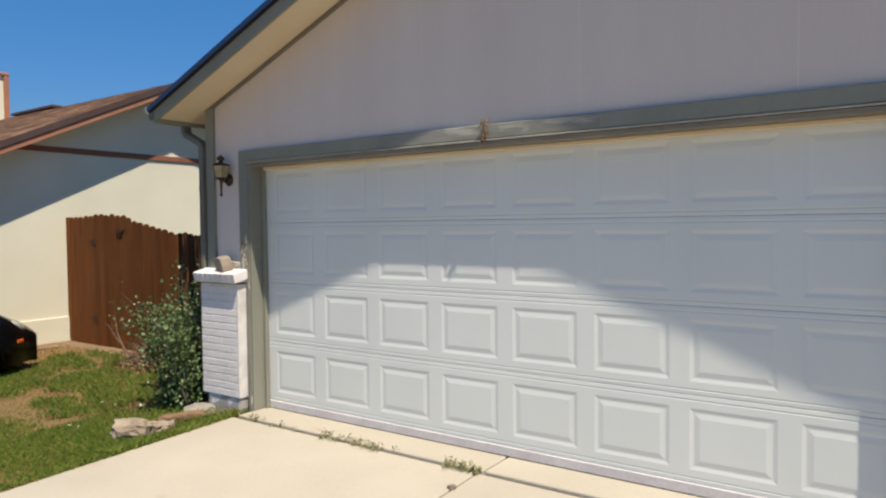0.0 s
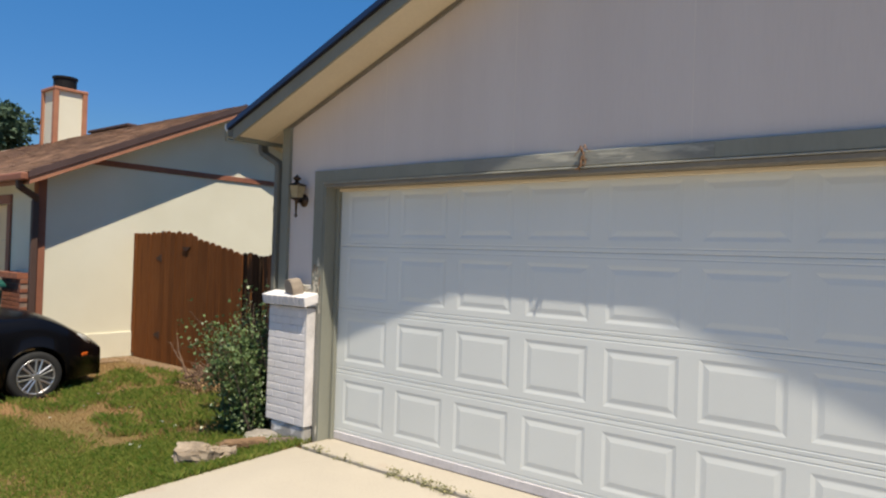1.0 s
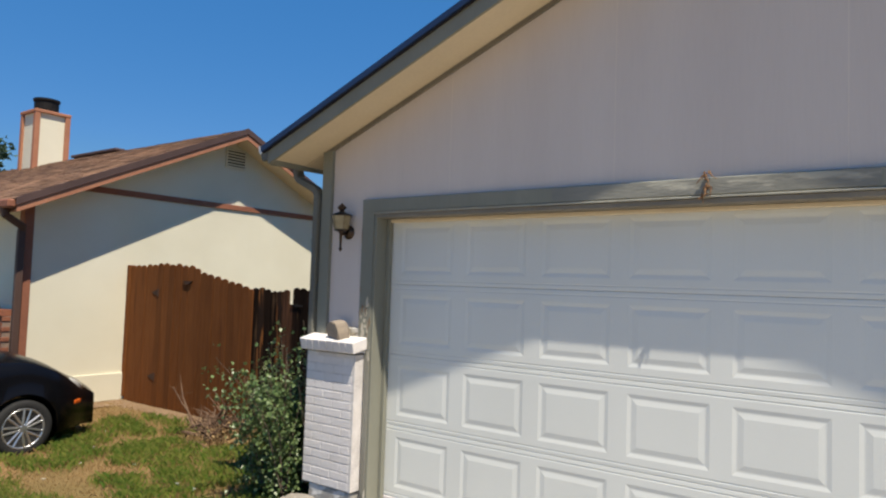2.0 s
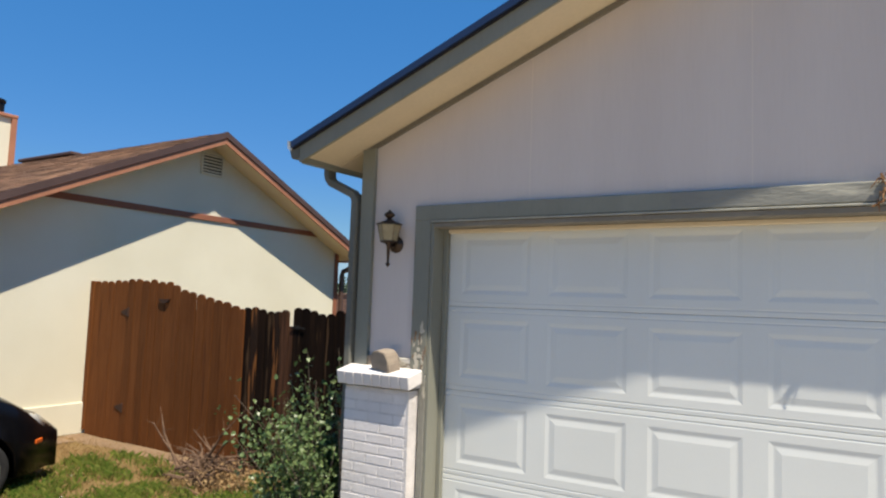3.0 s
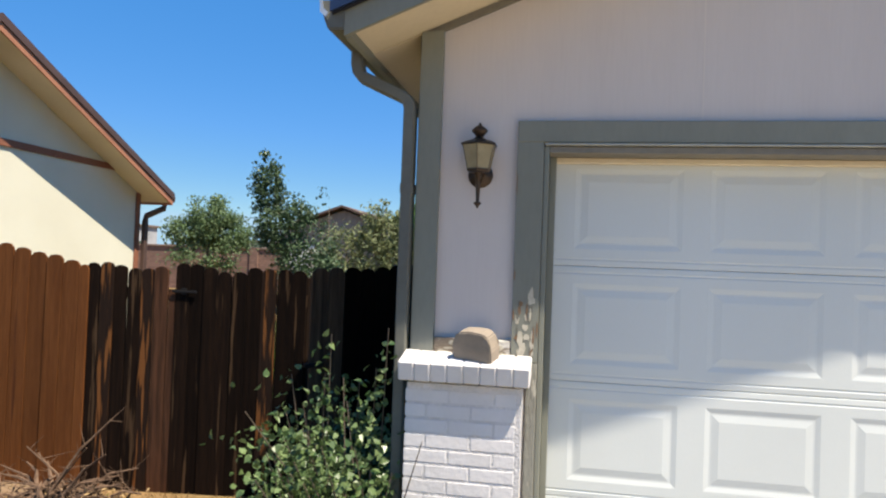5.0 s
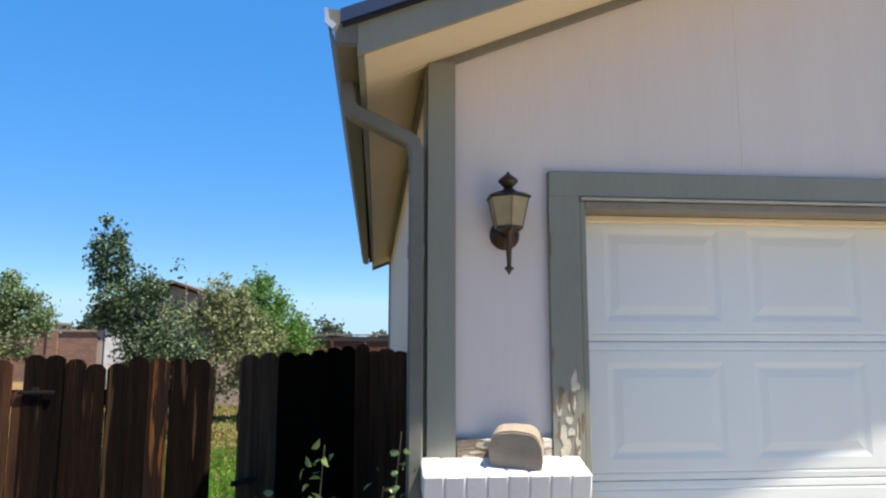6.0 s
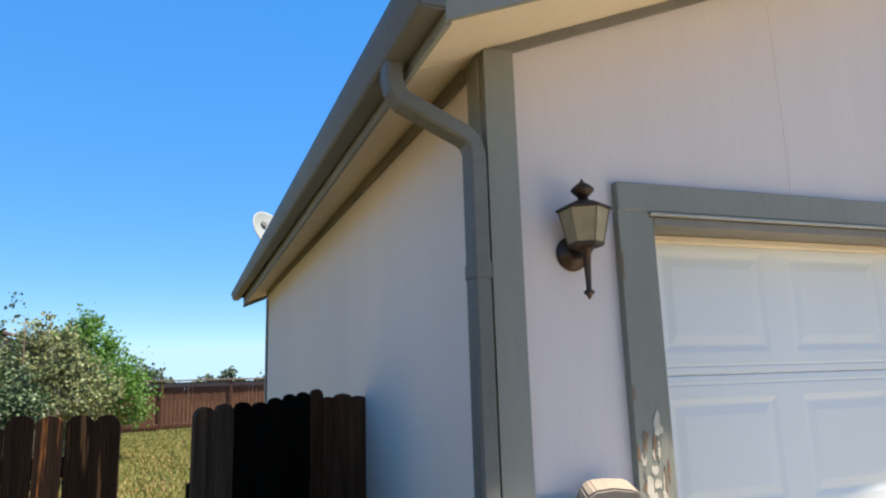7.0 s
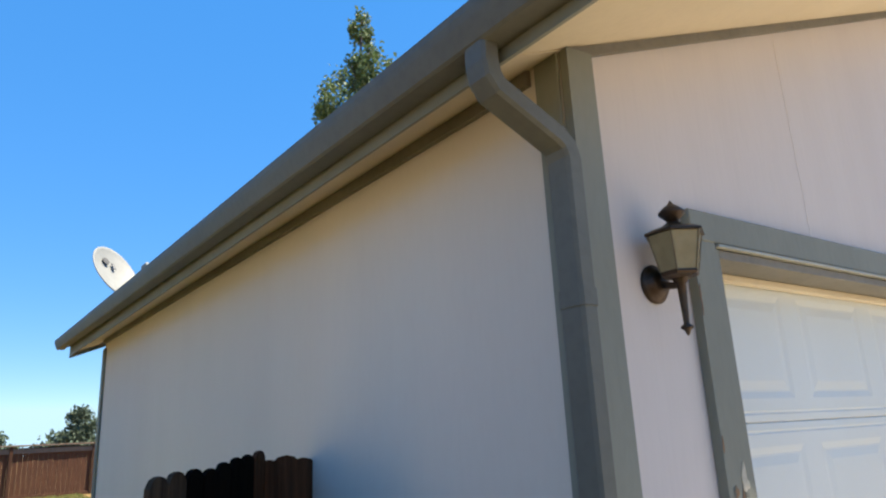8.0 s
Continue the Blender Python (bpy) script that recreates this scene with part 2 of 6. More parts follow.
def prism(bm, poly, axis, a, b):
    """A polygon of (u, v) drawn out along an axis from a to b. x: (y, z); y: (x, z); z: (x, y)."""
    def p(u, v, w):
        return {"x": (w, u, v), "y": (u, w, v), "z": (u, v, w)}[axis]
    lo = [bm.verts.new(p(u, v, a)) for u, v in poly]
    hi = [bm.verts.new(p(u, v, b)) for u, v in poly]
    n = len(poly)
    bm.faces.new(lo)
    bm.faces.new(hi[::-1])
    for i in range(n):
        bm.faces.new((lo[i], hi[i], hi[(i + 1) % n], lo[(i + 1) % n]))
    return bm


def prismed(*a):
    return prism(bmesh.new(), *a)


def lathe(bm, profile, at=(0, 0, 0), seg=16, m=None):
    """A turned form from (radius, height) pairs."""
    rings = []
    for r, z in profile:
        ring = []
        for i in range(seg):
            a = 2 * math.pi * i / seg
            v = Vector((r * math.cos(a), r * math.sin(a), z))
            ring.append(bm.verts.new((m @ v if m else v) + Vector(at)))
        rings.append(ring)
    for a, b in zip(rings, rings[1:]):
        for i in range(seg):
            bm.faces.new((a[i], a[(i + 1) % seg], b[(i + 1) % seg], b[i]))
    bm.faces.new(rings[0][::-1])
    bm.faces.new(rings[-1])
    return bm


def tube(bm, pts, radius, seg=8, taper=None, square=None):
    """A pipe or limb through points; square gives (half width, half depth) for a rectangular pipe."""
    rings = []
    pts = [Vector(p) for p in pts]
    for i, p in enumerate(pts):
        d = (pts[min(i + 1, len(pts) - 1)] - pts[max(i - 1, 0)]).normalized()
        up = Vector((0, 1, 0)) if abs(d.y) < 0.9 else Vector((1, 0, 0))
        s = d.cross(up).normalized()
        u = s.cross(d).normalized()
        r = radius if taper is None else radius + (taper - radius) * i / (len(pts) - 1)
        if square:
            hw, hd = square
            e = 0.75
            ring = [bm.verts.new(p + s * a * hw + u * b * hd) for a, b in
                    ((1, e), (e, 1), (-e, 1), (-1, e), (-1, -e), (-e, -1), (e, -1), (1, -e))]
        else:
            ring = [bm.verts.new(p + (s * math.cos(2 * math.pi * k / seg) + u * math.sin(2 * math.pi * k / seg)) * r) for k in range(seg)]
        rings.append(ring)
    for a, b in zip(rings, rings[1:]):
        n = len(a)
        for i in range(n):
            bm.faces.new((a[i], a[(i + 1) % n], b[(i + 1) % n], b[i]))
    bm.faces.new(rings[0][::-1])
    bm.faces.new(rings[-1])
    return bm


def ground_z(x, y):
    """Height of the soil: level by the garage, dipping to the lawn and rising again in the yard."""
    dip = -0.03 - 0.09 * min(1.0, max(0.0, (-x - 4.7) / 2.0)) - 0.08 * min(1.0, max(0.0, (-x - 6.7) / 2.0))
    if y > 6:
        dip += 0.29 * min(1.0, (y - 6) / 22)
    if y < 5.0:
        dip -= 0.042 * min(5.0 - y, 8) * min(1.0, max(0.0, (-x - 4.5) / 2.0)) + 0.03 * min(max(0.0, 3.9 - y), 8) * (1 - min(1.0, max(0.0, (-x - 4.5) / 2.0)))
    return dip + 0.014 * noise.noise((x * 0.8, y * 0.8, 0)) + 0.006 * noise.noise((x * 3, y * 3, 4))


# ---- ground ----
def build_ground():
    bm = bmesh.new()
    xs = [-400, -200, -100, -60, -40, -30, -24, -20] + [-18 + 0.45 * i for i in range(33)] + [-3, 0, 4, 8, 20, 60, 200, 400]
    ys = [-400, -150, -60, -30, -14, -8, -4, -2] + [-1 + 0.45 * i for i in range(30)] + [13, 14, 16, 18, 20, 23, 26, 30, 36, 46, 70, 150, 400]
    grid = []
    for y in ys:
        row = []
        for x in xs:
            z = ground_z(x, y)
            if -5.2 < x and y < 5:
                z = min(z, -0.19 - 0.035 * max(0, 3.9 - y)) if x > -4.6 else z
            row.append(bm.verts.new((x, y, z)))
        grid.append(row)
    for j in range(len(ys) - 1):
        for i in range(len(xs) - 1):
            bm.faces.new((grid[j][i], grid[j][i + 1], grid[j + 1][i + 1], grid[j + 1][i]))
    return tagged(put_mesh(bm, "ground", GROUND, smooth=True), "patchy lawn soil with dry earth showing through", "ground", kind="structure")


build_ground()

# driveway: slabs with open joints, and a raised apron along the door
driveway = empty("driveway", "pale sunlit concrete driveway with weedy joints", "driveway", kind="structure")


def slab(name, x0, x1, y0, y1, z1, drop=0.0):
    bm = boxed(x0, x1, y0, y1, z1 - 0.14, z1, 0.008)
    for v in bm.verts:
        v.co.z -= drop * max(0.0, 3.9 - v.co.y)
    return part(name, bm, CONCRETE, driveway)


SLOPE = 0.03
for x0, x1 in ((-4.86, -2.36), (-2.345, 0.3), (0.315, 3.0)):
    for y0, y1 in ((0.4, 3.914), (-3.2, 0.385), (-6.8, -3.215)):
        slab("concrete_slab", x0, x1, y0, y1, -0.045, SLOPE)
slab("apron_slab", -4.80, -2.31, 3.924, 4.30, -0.022)
slab("apron_slab", -2.295, 0.35, 3.924, 4.30, -0.022)

# ---- garage house ----
EAVE_X, RIDGE_X, RAKE_Y, BACK_Y = -5.635, -1.61, 3.745, 11.80
PITCH = 0.40


def roof_z(x):
    return 2.718 + PITCH * (min(x, 2 * RIDGE_X - x) - EAVE_X)


FACE, TRIM, DOOR_Y = 4.11, 4.078, 4.25
OPEN_L, OPEN_R, OPEN_TOP = -4.80, 0.166, 2.18
SIDE_X, RIGHT_X, WALL_BACK = -5.378, 2.42, 11.09
house = empty("garage_house", "single-storey house with a pale painted gable over the garage", "house", kind="structure")

def drift(bm, dz=0.020):
    """The eave line runs a little outward and upward towards the back."""
    for v in bm.verts:
        v.co.x -= 0.0065 * (v.co.y - 4.1)
        v.co.z += dz * (v.co.y - 4.3)
    return bm


# front wall: three pieces round the door opening
bm = bmesh.new()
prism(bm, [(SIDE_X + 0.092, -0.10), (OPEN_L, -0.10), (OPEN_L, roof_z(OPEN_L) - 0.11), (SIDE_X + 0.092, roof_z(SIDE_X + 0.092) - 0.11)], "y", FACE, FACE + 0.30)
part("front_wall", bm, WHITE_SIDING, house, "pale lilac-white painted siding")
bm = prismed([(OPEN_L, OPEN_TOP), (OPEN_R, OPEN_TOP), (OPEN_R, roof_z(OPEN_R) - 0.11), (RIDGE_X, roof_z(RIDGE_X) - 0.11), (OPEN_L, roof_z(OPEN_L) - 0.11)], "y", FACE, FACE + 0.30)
part("front_wall", bm, WHITE_SIDING, house)
bm = prismed([(OPEN_R, -0.10), (RIGHT_X, -0.10), (RIGHT_X, roof_z(RIGHT_X) - 0.11), (OPEN_R, roof_z(OPEN_R) - 0.11)], "y", FACE, FACE + 0.30)
part("front_wall", bm, WHITE_SIDING, house)
part("side_wall", drift(boxed(SIDE_X, SIDE_X + 0.09, FACE + 0.001, WALL_BACK, -0.32, roof_z(SIDE_X) - 0.102)), SIDE_SIDING, house, "pale painted plywood side wall in shade")
part("side_wall", boxed(RIGHT_X - 0.15, RIGHT_X, FACE + 0.302, WALL_BACK, -0.12, roof_z(RIGHT_X) - 0.15), SIDE_SIDING, house)
bm = prismed([(SIDE_X + 0.092, -0.12), (RIGHT_X - 0.152, -0.12), (RIGHT_X - 0.152, roof_z(RIGHT_X) - 0.14), (RIDGE_X, roof_z(RIDGE_X) - 0.14), (SIDE_X + 0.092, roof_z(SIDE_X) - 0.14)], "y", WALL_BACK - 0.15, WALL_BACK)
part("back_wall", bm, SIDE_SIDING, house)
part("garage_floor", boxed(SIDE_X + 0.16, RIGHT_X - 0.16, 4.42, WALL_BACK - 0.16, -0.12, -0.03), CONCRETE, house)

# roof: deck, shingle layer, rake boards, soffits, friezes and fascia
for s in (1, -1):
    def rx(x):
        return x if s == 1 else 2 * RIDGE_X - x
    def strip(lo, hi, x0, x1):
        return [(rx(x0), roof_z(x0) + lo), (rx(x1), roof_z(x1) + lo), (rx(x1), roof_z(x1) + hi), (rx(x0), roof_z(x0) + hi)]
    part("roof", drift(prismed(strip(-0.027, 0.010, EAVE_X - 0.05, RIDGE_X), "y", RAKE_Y - 0.045, BACK_Y + 0.03)), ROOF_DARK, house, "dark asphalt shingle roof")
    part("roof_deck", drift(prismed(strip(-0.03, -0.002, EAVE_X, RIDGE_X), "y", RAKE_Y + 0.001, BACK_Y)), SOFFIT, house)
    part("rake_board", prismed(strip(-0.146, -0.003, EAVE_X, RIDGE_X), "y", RAKE_Y - 0.022, RAKE_Y - 0.001), GREY_TRIM, house, "grey-green painted rake board")
    part("soffit", prismed(strip(-0.115, -0.100, EAVE_X + 0.022, RIDGE_X), "y", RAKE_Y, TRIM + 0.02), SOFFIT, house, "cream painted soffit")
    part("frieze_board", prismed(strip(-0.150, -0.117, SIDE_X + 0.02, RIDGE_X), "y", TRIM + 0.012, FACE - 0.001), FRIEZE, house)
    part("drip_edge", prismed(strip(-0.032, 0.014, EAVE_X - 0.055, RIDGE_X), "y", RAKE_Y - 0.056, RAKE_Y - 0.046), DRIP_NAVY, house, "dark navy metal drip edge")
    side = SIDE_X + 0.03
    part("eave_soffit", drift(prismed(strip(-0.115, -0.100, EAVE_X + 0.022, side), "y", TRIM + 0.022, BACK_Y)), SOFFIT, house)
    part("fascia", drift(prismed(strip(-0.142, -0.004, EAVE_X, EAVE_X + 0.02), "y", RAKE_Y, BACK_Y)), GREY_TRIM, house)
    part("side_frieze", drift(prismed([(rx(SIDE_X - 0.022), roof_z(SIDE_X) - 0.170), (rx(SIDE_X - 0.001), roof_z(SIDE_X) - 0.170), (rx(SIDE_X - 0.001), roof_z(SIDE_X) - 0.117), (rx(SIDE_X - 0.022), roof_z(SIDE_X) - 0.125)], "y", FACE + 0.12, WALL_BACK)), FRIEZE, house)
part("rake_board", drift(prismed([(EAVE_X, roof_z(EAVE_X) - 0.165), (RIDGE_X, roof_z(RIDGE_X) - 0.165), (RIDGE_X, roof_z(RIDGE_X) - 0.003), (EAVE_X, roof_z(EAVE_X) - 0.003)], "y", BACK_Y + 0.001, BACK_Y + 0.02)), GREY_TRIM, house)

# pale blotches put the header's sunlit stretch into the trim colour
SUNLIT_TRIM = mat("sunlit_pale_trim_paint", (0.24, 0.24, 0.21), (0.195, 0.195, 0.172), 3.0, 0.7, 0.3, 50, (0.5, 1, 2), contrast=0.12, spots=(0.36, 0.35, 0.295), spot_scale=3.5, spot_at=0.56)
# paler than the trim: the sun's bright line is put into this colour
PALE_EDGE = mat("sun_toned_drip_metal", (0.40, 0.40, 0.35), None, 6.0, 0.5, 0.1, 40)
# boards at the corner and round the door
top = roof_z(SIDE_X) - 0.155
part("corner_board", prismed([(SIDE_X - 0.001, -0.06), (SIDE_X + 0.102, -0.06), (SIDE_X + 0.102, roof_z(SIDE_X + 0.102) - 0.152), (SIDE_X - 0.001, top + 0.038)], "y", TRIM, FACE - 0.001), GREY_TRIM, house, "grey-green corner board")
part("corner_board", boxed(SIDE_X - 0.012, SIDE_X - 0.001, FACE + 0.001, FACE + 0.095, -0.06, top + 0.034, 0.002), GREY_TRIM, house)
part("corner_board", drift(boxed(SIDE_X - 0.022, SIDE_X - 0.001, WALL_BACK - 0.10, WALL_BACK + 0.02, -0.06, top - 0.075, 0.003)), GREY_TRIM, house)
part("door_casing", boxed(OPEN_L - 0.122, OPEN_L - 0.004, TRIM, FACE - 0.001, 1.215, OPEN_TOP + 0.0148, 0.001), GREY_TRIM, house, "grey-green door casing")


def flake(x, z, w, h, y, material, seed):
    """A ragged upright scale of old paint lying on a board."""
    q = random.Random(seed)
    n = 11
    pts = []
    for i in range(n):
        a = 2 * math.pi * i / n
        r = q.uniform(0.55, 1.12)
        pts.append((x + math.cos(a) * w / 2 * r, z + math.sin(a) * h / 2 * r * (1.15 if math.sin(a) > 0 else 1.0)))
    return part("paint_flake", prismed(pts, "y", y - q.uniform(0.0010, 0.0022), y), material, house)


PALE_FLAKE = mat("old_pale_paint", (0.50, 0.46, 0.37), (0.40, 0.36, 0.28), 18.0, 0.85, 0.4, 80, contrast=0.15)
BARE_FLAKE = mat("bare_brown_wood", (0.25, 0.155, 0.09), (0.17, 0.10, 0.06), 14.0, 0.9, 0.6, 60, (3, 3, 0.6), contrast=0.25)
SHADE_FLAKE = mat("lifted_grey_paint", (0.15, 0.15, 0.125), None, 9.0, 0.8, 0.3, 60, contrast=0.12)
frnd = random.Random(77)
for i in range(30):
    h = frnd.uniform(0.025, 0.10)
    z = 1.235 + h / 2 + frnd.random() ** 1.6 * 0.24
    x = OPEN_L - 0.063 + frnd.uniform(-0.042, 0.042)
    flake(x, z, frnd.uniform(0.010, 0.030), h, TRIM - 0.0003, (PALE_FLAKE, PALE_FLAKE, PALE_FLAKE, SHADE_FLAKE, BARE_FLAKE)[i % 5], i)
for x, z, w, h in ((OPEN_L - 0.116, 1.60, 0.010, 0.05), (OPEN_L - 0.118, 2.00, 0.008, 0.12), (OPEN_L - 0.117, 1.42, 0.010, 0.06), (OPEN_L - 0.010, 1.36, 0.012, 0.07)):
    flake(x, z, w, h, TRIM - 0.0003, BARE_FLAKE, round(z * 100))
for i in range(16):
    flake(frnd.uniform(SIDE_X + 0.13, OPEN_L - 0.15), frnd.uniform(1.240, 1.290), frnd.uniform(0.025, 0.075), frnd.uniform(0.010, 0.028), TRIM + 0.0037, PALE_FLAKE if i % 4 else SHADE_FLAKE, 200 + i)
part("door_casing", boxed(OPEN_L - 0.05, OPEN_L - 0.004, TRIM, FACE - 0.001, -0.03, 1.213, 0.004), PEELING, house)
part("door_casing", boxed(OPEN_R + 0.004, OPEN_R + 0.122, TRIM, FACE - 0.001, -0.03, OPEN_TOP - 0.002, 0.004), GREY_TRIM, house)
part("door_header", boxed(OPEN_L - 0.122, OPEN_R + 0.122, TRIM - 0.003, FACE - 0.001, OPEN_TOP + 0.015, OPEN_TOP + 0.113, 0.004), GREY_TRIM, house, "grey-green header board, painted sunlight in the middle")
# sunlight on the header, painted as a thin pale overlay
part("worn_header", boxed(-3.30, -1.55, TRIM - 0.0062, TRIM - 0.0032, OPEN_TOP + 0.02, OPEN_TOP + 0.108, 0.001), SUNLIT_TRIM, house, "pale overlay painting sunlight on the header board")
part("header_drip_edge", boxed(OPEN_L, OPEN_R, TRIM - 0.010, FACE - 0.001, OPEN_TOP + 0.002, OPEN_TOP + 0.012, 0.002), PALE_EDGE, house, "thin pale drip edge")
part("sill_board", boxed(SIDE_X + 0.104, OPEN_L - 0.124, TRIM + 0.004, FACE - 0.001, 1.222, 1.305, 0.004), BARE_SILL, house, "peeling horizontal board over the brick ledge")
part("door_jamb", boxed(OPEN_L - 0.002, OPEN_L + 0.020, TRIM + 0.006, DOOR_Y + 0.02, -0.02, OPEN_TOP - 0.001, 0.002), GREY_TRIM, house)
part("door_jamb", boxed(OPEN_R - 0.020, OPEN_R + 0.002, TRIM + 0.006, DOOR_Y + 0.02, -0.02, OPEN_TOP - 0.001, 0.002), GREY_TRIM, house)
part("door_stop", boxed(OPEN_L + 0.021, OPEN_L + 0.050, DOOR_Y - 0.045, DOOR_Y - 0.006, -0.02, OPEN_TOP - 0.031, 0.002), GREY_TRIM, house)
part("head_jamb", boxed(OPEN_L + 0.021, OPEN_R - 0.021, TRIM + 0.006, DOOR_Y - 0.004, OPEN_TOP - 0.030, OPEN_TOP - 0.001, 0.002), FRIEZE, house, "brown-grey board under the header")
part("door_stop", boxed(OPEN_L + 0.051, OPEN_R - 0.021, DOOR_Y - 0.040, DOOR_Y - 0.006, OPEN_TOP - 0.056, OPEN_TOP - 0.031, 0.003), SOFFIT, house, "cream weather strip over the door")


# seams between the siding sheets
for x in (-4.13, -2.91, -1.69, -0.47):
    part("siding_seam", boxed(x - 0.0022, x + 0.0022, FACE - 0.0012, FACE - 0.0004, OPEN_TOP + 0.115, roof_z(x) - 0.152), SIDE_SIDING, house)



# ---- garage door ----
def build_garage_door():
    door = empty("garage_door", "closed white raised-panel sectional garage door", "garage door", (0, 0, 0))
    x0, x1 = OPEN_L + 0.022, OPEN_R - 0.022
    z0, h, pitch, w, ph, pz = 0.052, 0.533, 0.60, 0.482, 0.372, 0.080
    lefts = [-4.176 + pitch * i - w for i in range(8)]
    y = DOOR_Y

    def panel_mesh():
        bm = bmesh.new()
        rings = []
        for inset, dy in ((0, 0), (0.022, 0.0038), (0.030, 0.0038), (0.056, 0.0006), (0.060, 0.0)):
            ring = [bm.verts.new((a, dy, b)) for a, b in ((inset, inset), (w - inset, inset), (w - inset, ph - inset), (inset, ph - inset))]
            rings.append(ring)
        for a, b in zip(rings, rings[1:]):
            for i in range(4):
                bm.faces.new((a[i], a[(i + 1) % 4], b[(i + 1) % 4], b[i]))
        bm.faces.new(rings[-1])
        bmesh.ops.recalc_face_normals(bm, faces=bm.faces)
        me = bpy.data.meshes.new("raised_panel")
        bm.normal_update()
        if rings and bm.faces[:][-1].normal.y > 0:
            bmesh.ops.reverse_faces(bm, faces=bm.faces)
        bm.to_mesh(me)
        bm.free()
        me.materials.append(DOOR_WHITE)
        return me
    pm = panel_mesh()
    for r in range(4):
        za = z0 + r * h
        zb = za + h
        bm = bmesh.new()
        # rails: ribbed strips with shadow lines
        def rail(prof):
            lo = [bm.verts.new((x0, y + d, z)) for z, d in prof]
            hi = [bm.verts.new((x1, y + d, z)) for z, d in prof]
            for i in range(len(prof) - 1):
                bm.faces.new((lo[i], hi[i], hi[i + 1], lo[i + 1]))
        rail([(za + 0.001, 0.004), (za + 0.004, 0.001), (za + 0.026, 0.0), (za + 0.029, 0.0022), (za + 0.035, 0.0022), (za + 0.038, 0.0), (za + pz, 0.0)])
        rail([(za + pz + ph, 0.0), (zb - 0.038, 0.0), (zb - 0.035, 0.0022), (zb - 0.029, 0.0022), (zb - 0.026, 0.0), (zb - 0.004, 0.001), (zb - 0.0005, 0.004)])
        edges = [x0] + [e for l in lefts for e in (l, l + w)] + [x1]
        for a, b in zip(edges[::2], edges[1::2]):
            f = [bm.verts.new((p, y, q)) for p, q in ((a, za + pz), (b, za + pz), (b, za + pz + ph), (a, za + pz + ph))]
            bm.faces.new(f)
        # back skin and edges
        box(bm, x0, x1, y + 0.016, y + 0.045, za + 0.001, zb - 0.001)
        sec = part("door_section", bm, DOOR_WHITE, door)
        for l in lefts:
            p = new("raised_panel", pm)
            p.parent = sec
            p.location = (l, y, za + pz)
    part("bottom_seal", boxed(x0, x1, y - 0.008, y + 0.04, -0.018, z0, 0.006), mat("pale_door_seal", (0.60, 0.57, 0.58), None, 4, 0.6, 0.1, 40), door, "pale rubber bottom seal")
    return door


build_garage_door()

# ---- gutter and downspout ----
gutter = empty("gutter", "grey painted eaves gutter along the side roof edge", "gutter")
gx, gz = EAVE_X - 0.002, 2.718
outer = [(0.0, -0.105), (0.078, -0.105), (0.088, -0.098), (0.096, -0.082), (0.104, -0.064), (0.112, -0.044), (0.117, -0.024), (0.118, -0.002)]
inner = [(0.110, -0.002), (0.109, -0.024), (0.104, -0.042), (0.096, -0.062), (0.086, -0.082), (0.078, -0.096), (0.008, -0.097), (0.008, -0.005)]
prof = [(gx, gz - 0.005)] + [(gx - u, gz + v) for u, v in outer + inner]
prof = [(gx + (u - gx) * 0.84, v) for u, v in prof]
trough = prismed(prof, "y", RAKE_Y - 0.02, BACK_Y + 0.05)
far_cap = prismed(prof[:9], "y", BACK_Y + 0.051, BACK_Y + 0.056)
for v in list(trough.verts) + list(far_cap.verts):
    v.co.z += 0.025 * (v.co.y - 4.3)
    v.co.x -= 0.0065 * (v.co.y - 4.1)
    if v.co.x < gx - 0.05:
        v.co.x -= 0.007 * (v.co.y - 3.7)
part("trough", trough, GUTTER, gutter)
part("end_cap", far_cap, GUTTER, gutter)
part("end_cap", prismed([(gx, gz), (gx, gz - 0.112), (gx - 0.065, gz - 0.112), (gx - 0.075, gz - 0.07), (gx - 0.102, gz - 0.045), (gx - 0.105, gz + 0.004)], "y", RAKE_Y - 0.026, RAKE_Y - 0.021), GUTTER, gutter)
part("end_lip", prismed([(gx - 0.107, gz + 0.006), (gx - 0.103, gz - 0.045), (gx - 0.077, gz - 0.068), (gx - 0.067, gz - 0.05), (gx - 0.090, gz - 0.03), (gx - 0.094, gz + 0.004)], "y", RAKE_Y - 0.033, RAKE_Y - 0.027), GUTTER_END, gutter, "bent bright metal lip")
sy = 4.088
sx = SIDE_X - 0.044
pipe = [(gx - 0.045, sy, gz - 0.10), (gx - 0.045, sy, gz - 0.16), (gx - 0.038, sy, gz - 0.195), (gx - 0.018, sy, gz - 0.222)]
pipe += [(sx - 0.035, sy, gz - 0.315), (sx - 0.012, sy, gz - 0.335), (sx, sy, gz - 0.37), (sx, sy, gz - 0.6), (sx, sy, 1.3), (sx, sy, 0.06)]
part("downspout", tube(bmesh.new(), pipe, 0.04, square=(0.027, 0.042)), GUTTER, gutter, "grey painted square downspout")
part("sleeve", tube(bmesh.new(), [(sx, sy, 2.0), (sx, sy, 1.955)], 0.04, square=(0.030, 0.045)), GUTTER, gutter)

# ---- brick pier with ledge ----
pier = empty("brick_pier", "white-painted brick pier with a rowlock ledge beside the garage door", "brick pier")
PX0, PX1, PY = -5.375, -4.855, 3.99
part("mortar_core", boxed(PX0 + 0.006, PX1 - 0.006, PY + 0.0014, FACE - 0.002, 0.10, 1.11), MORTAR, pier)
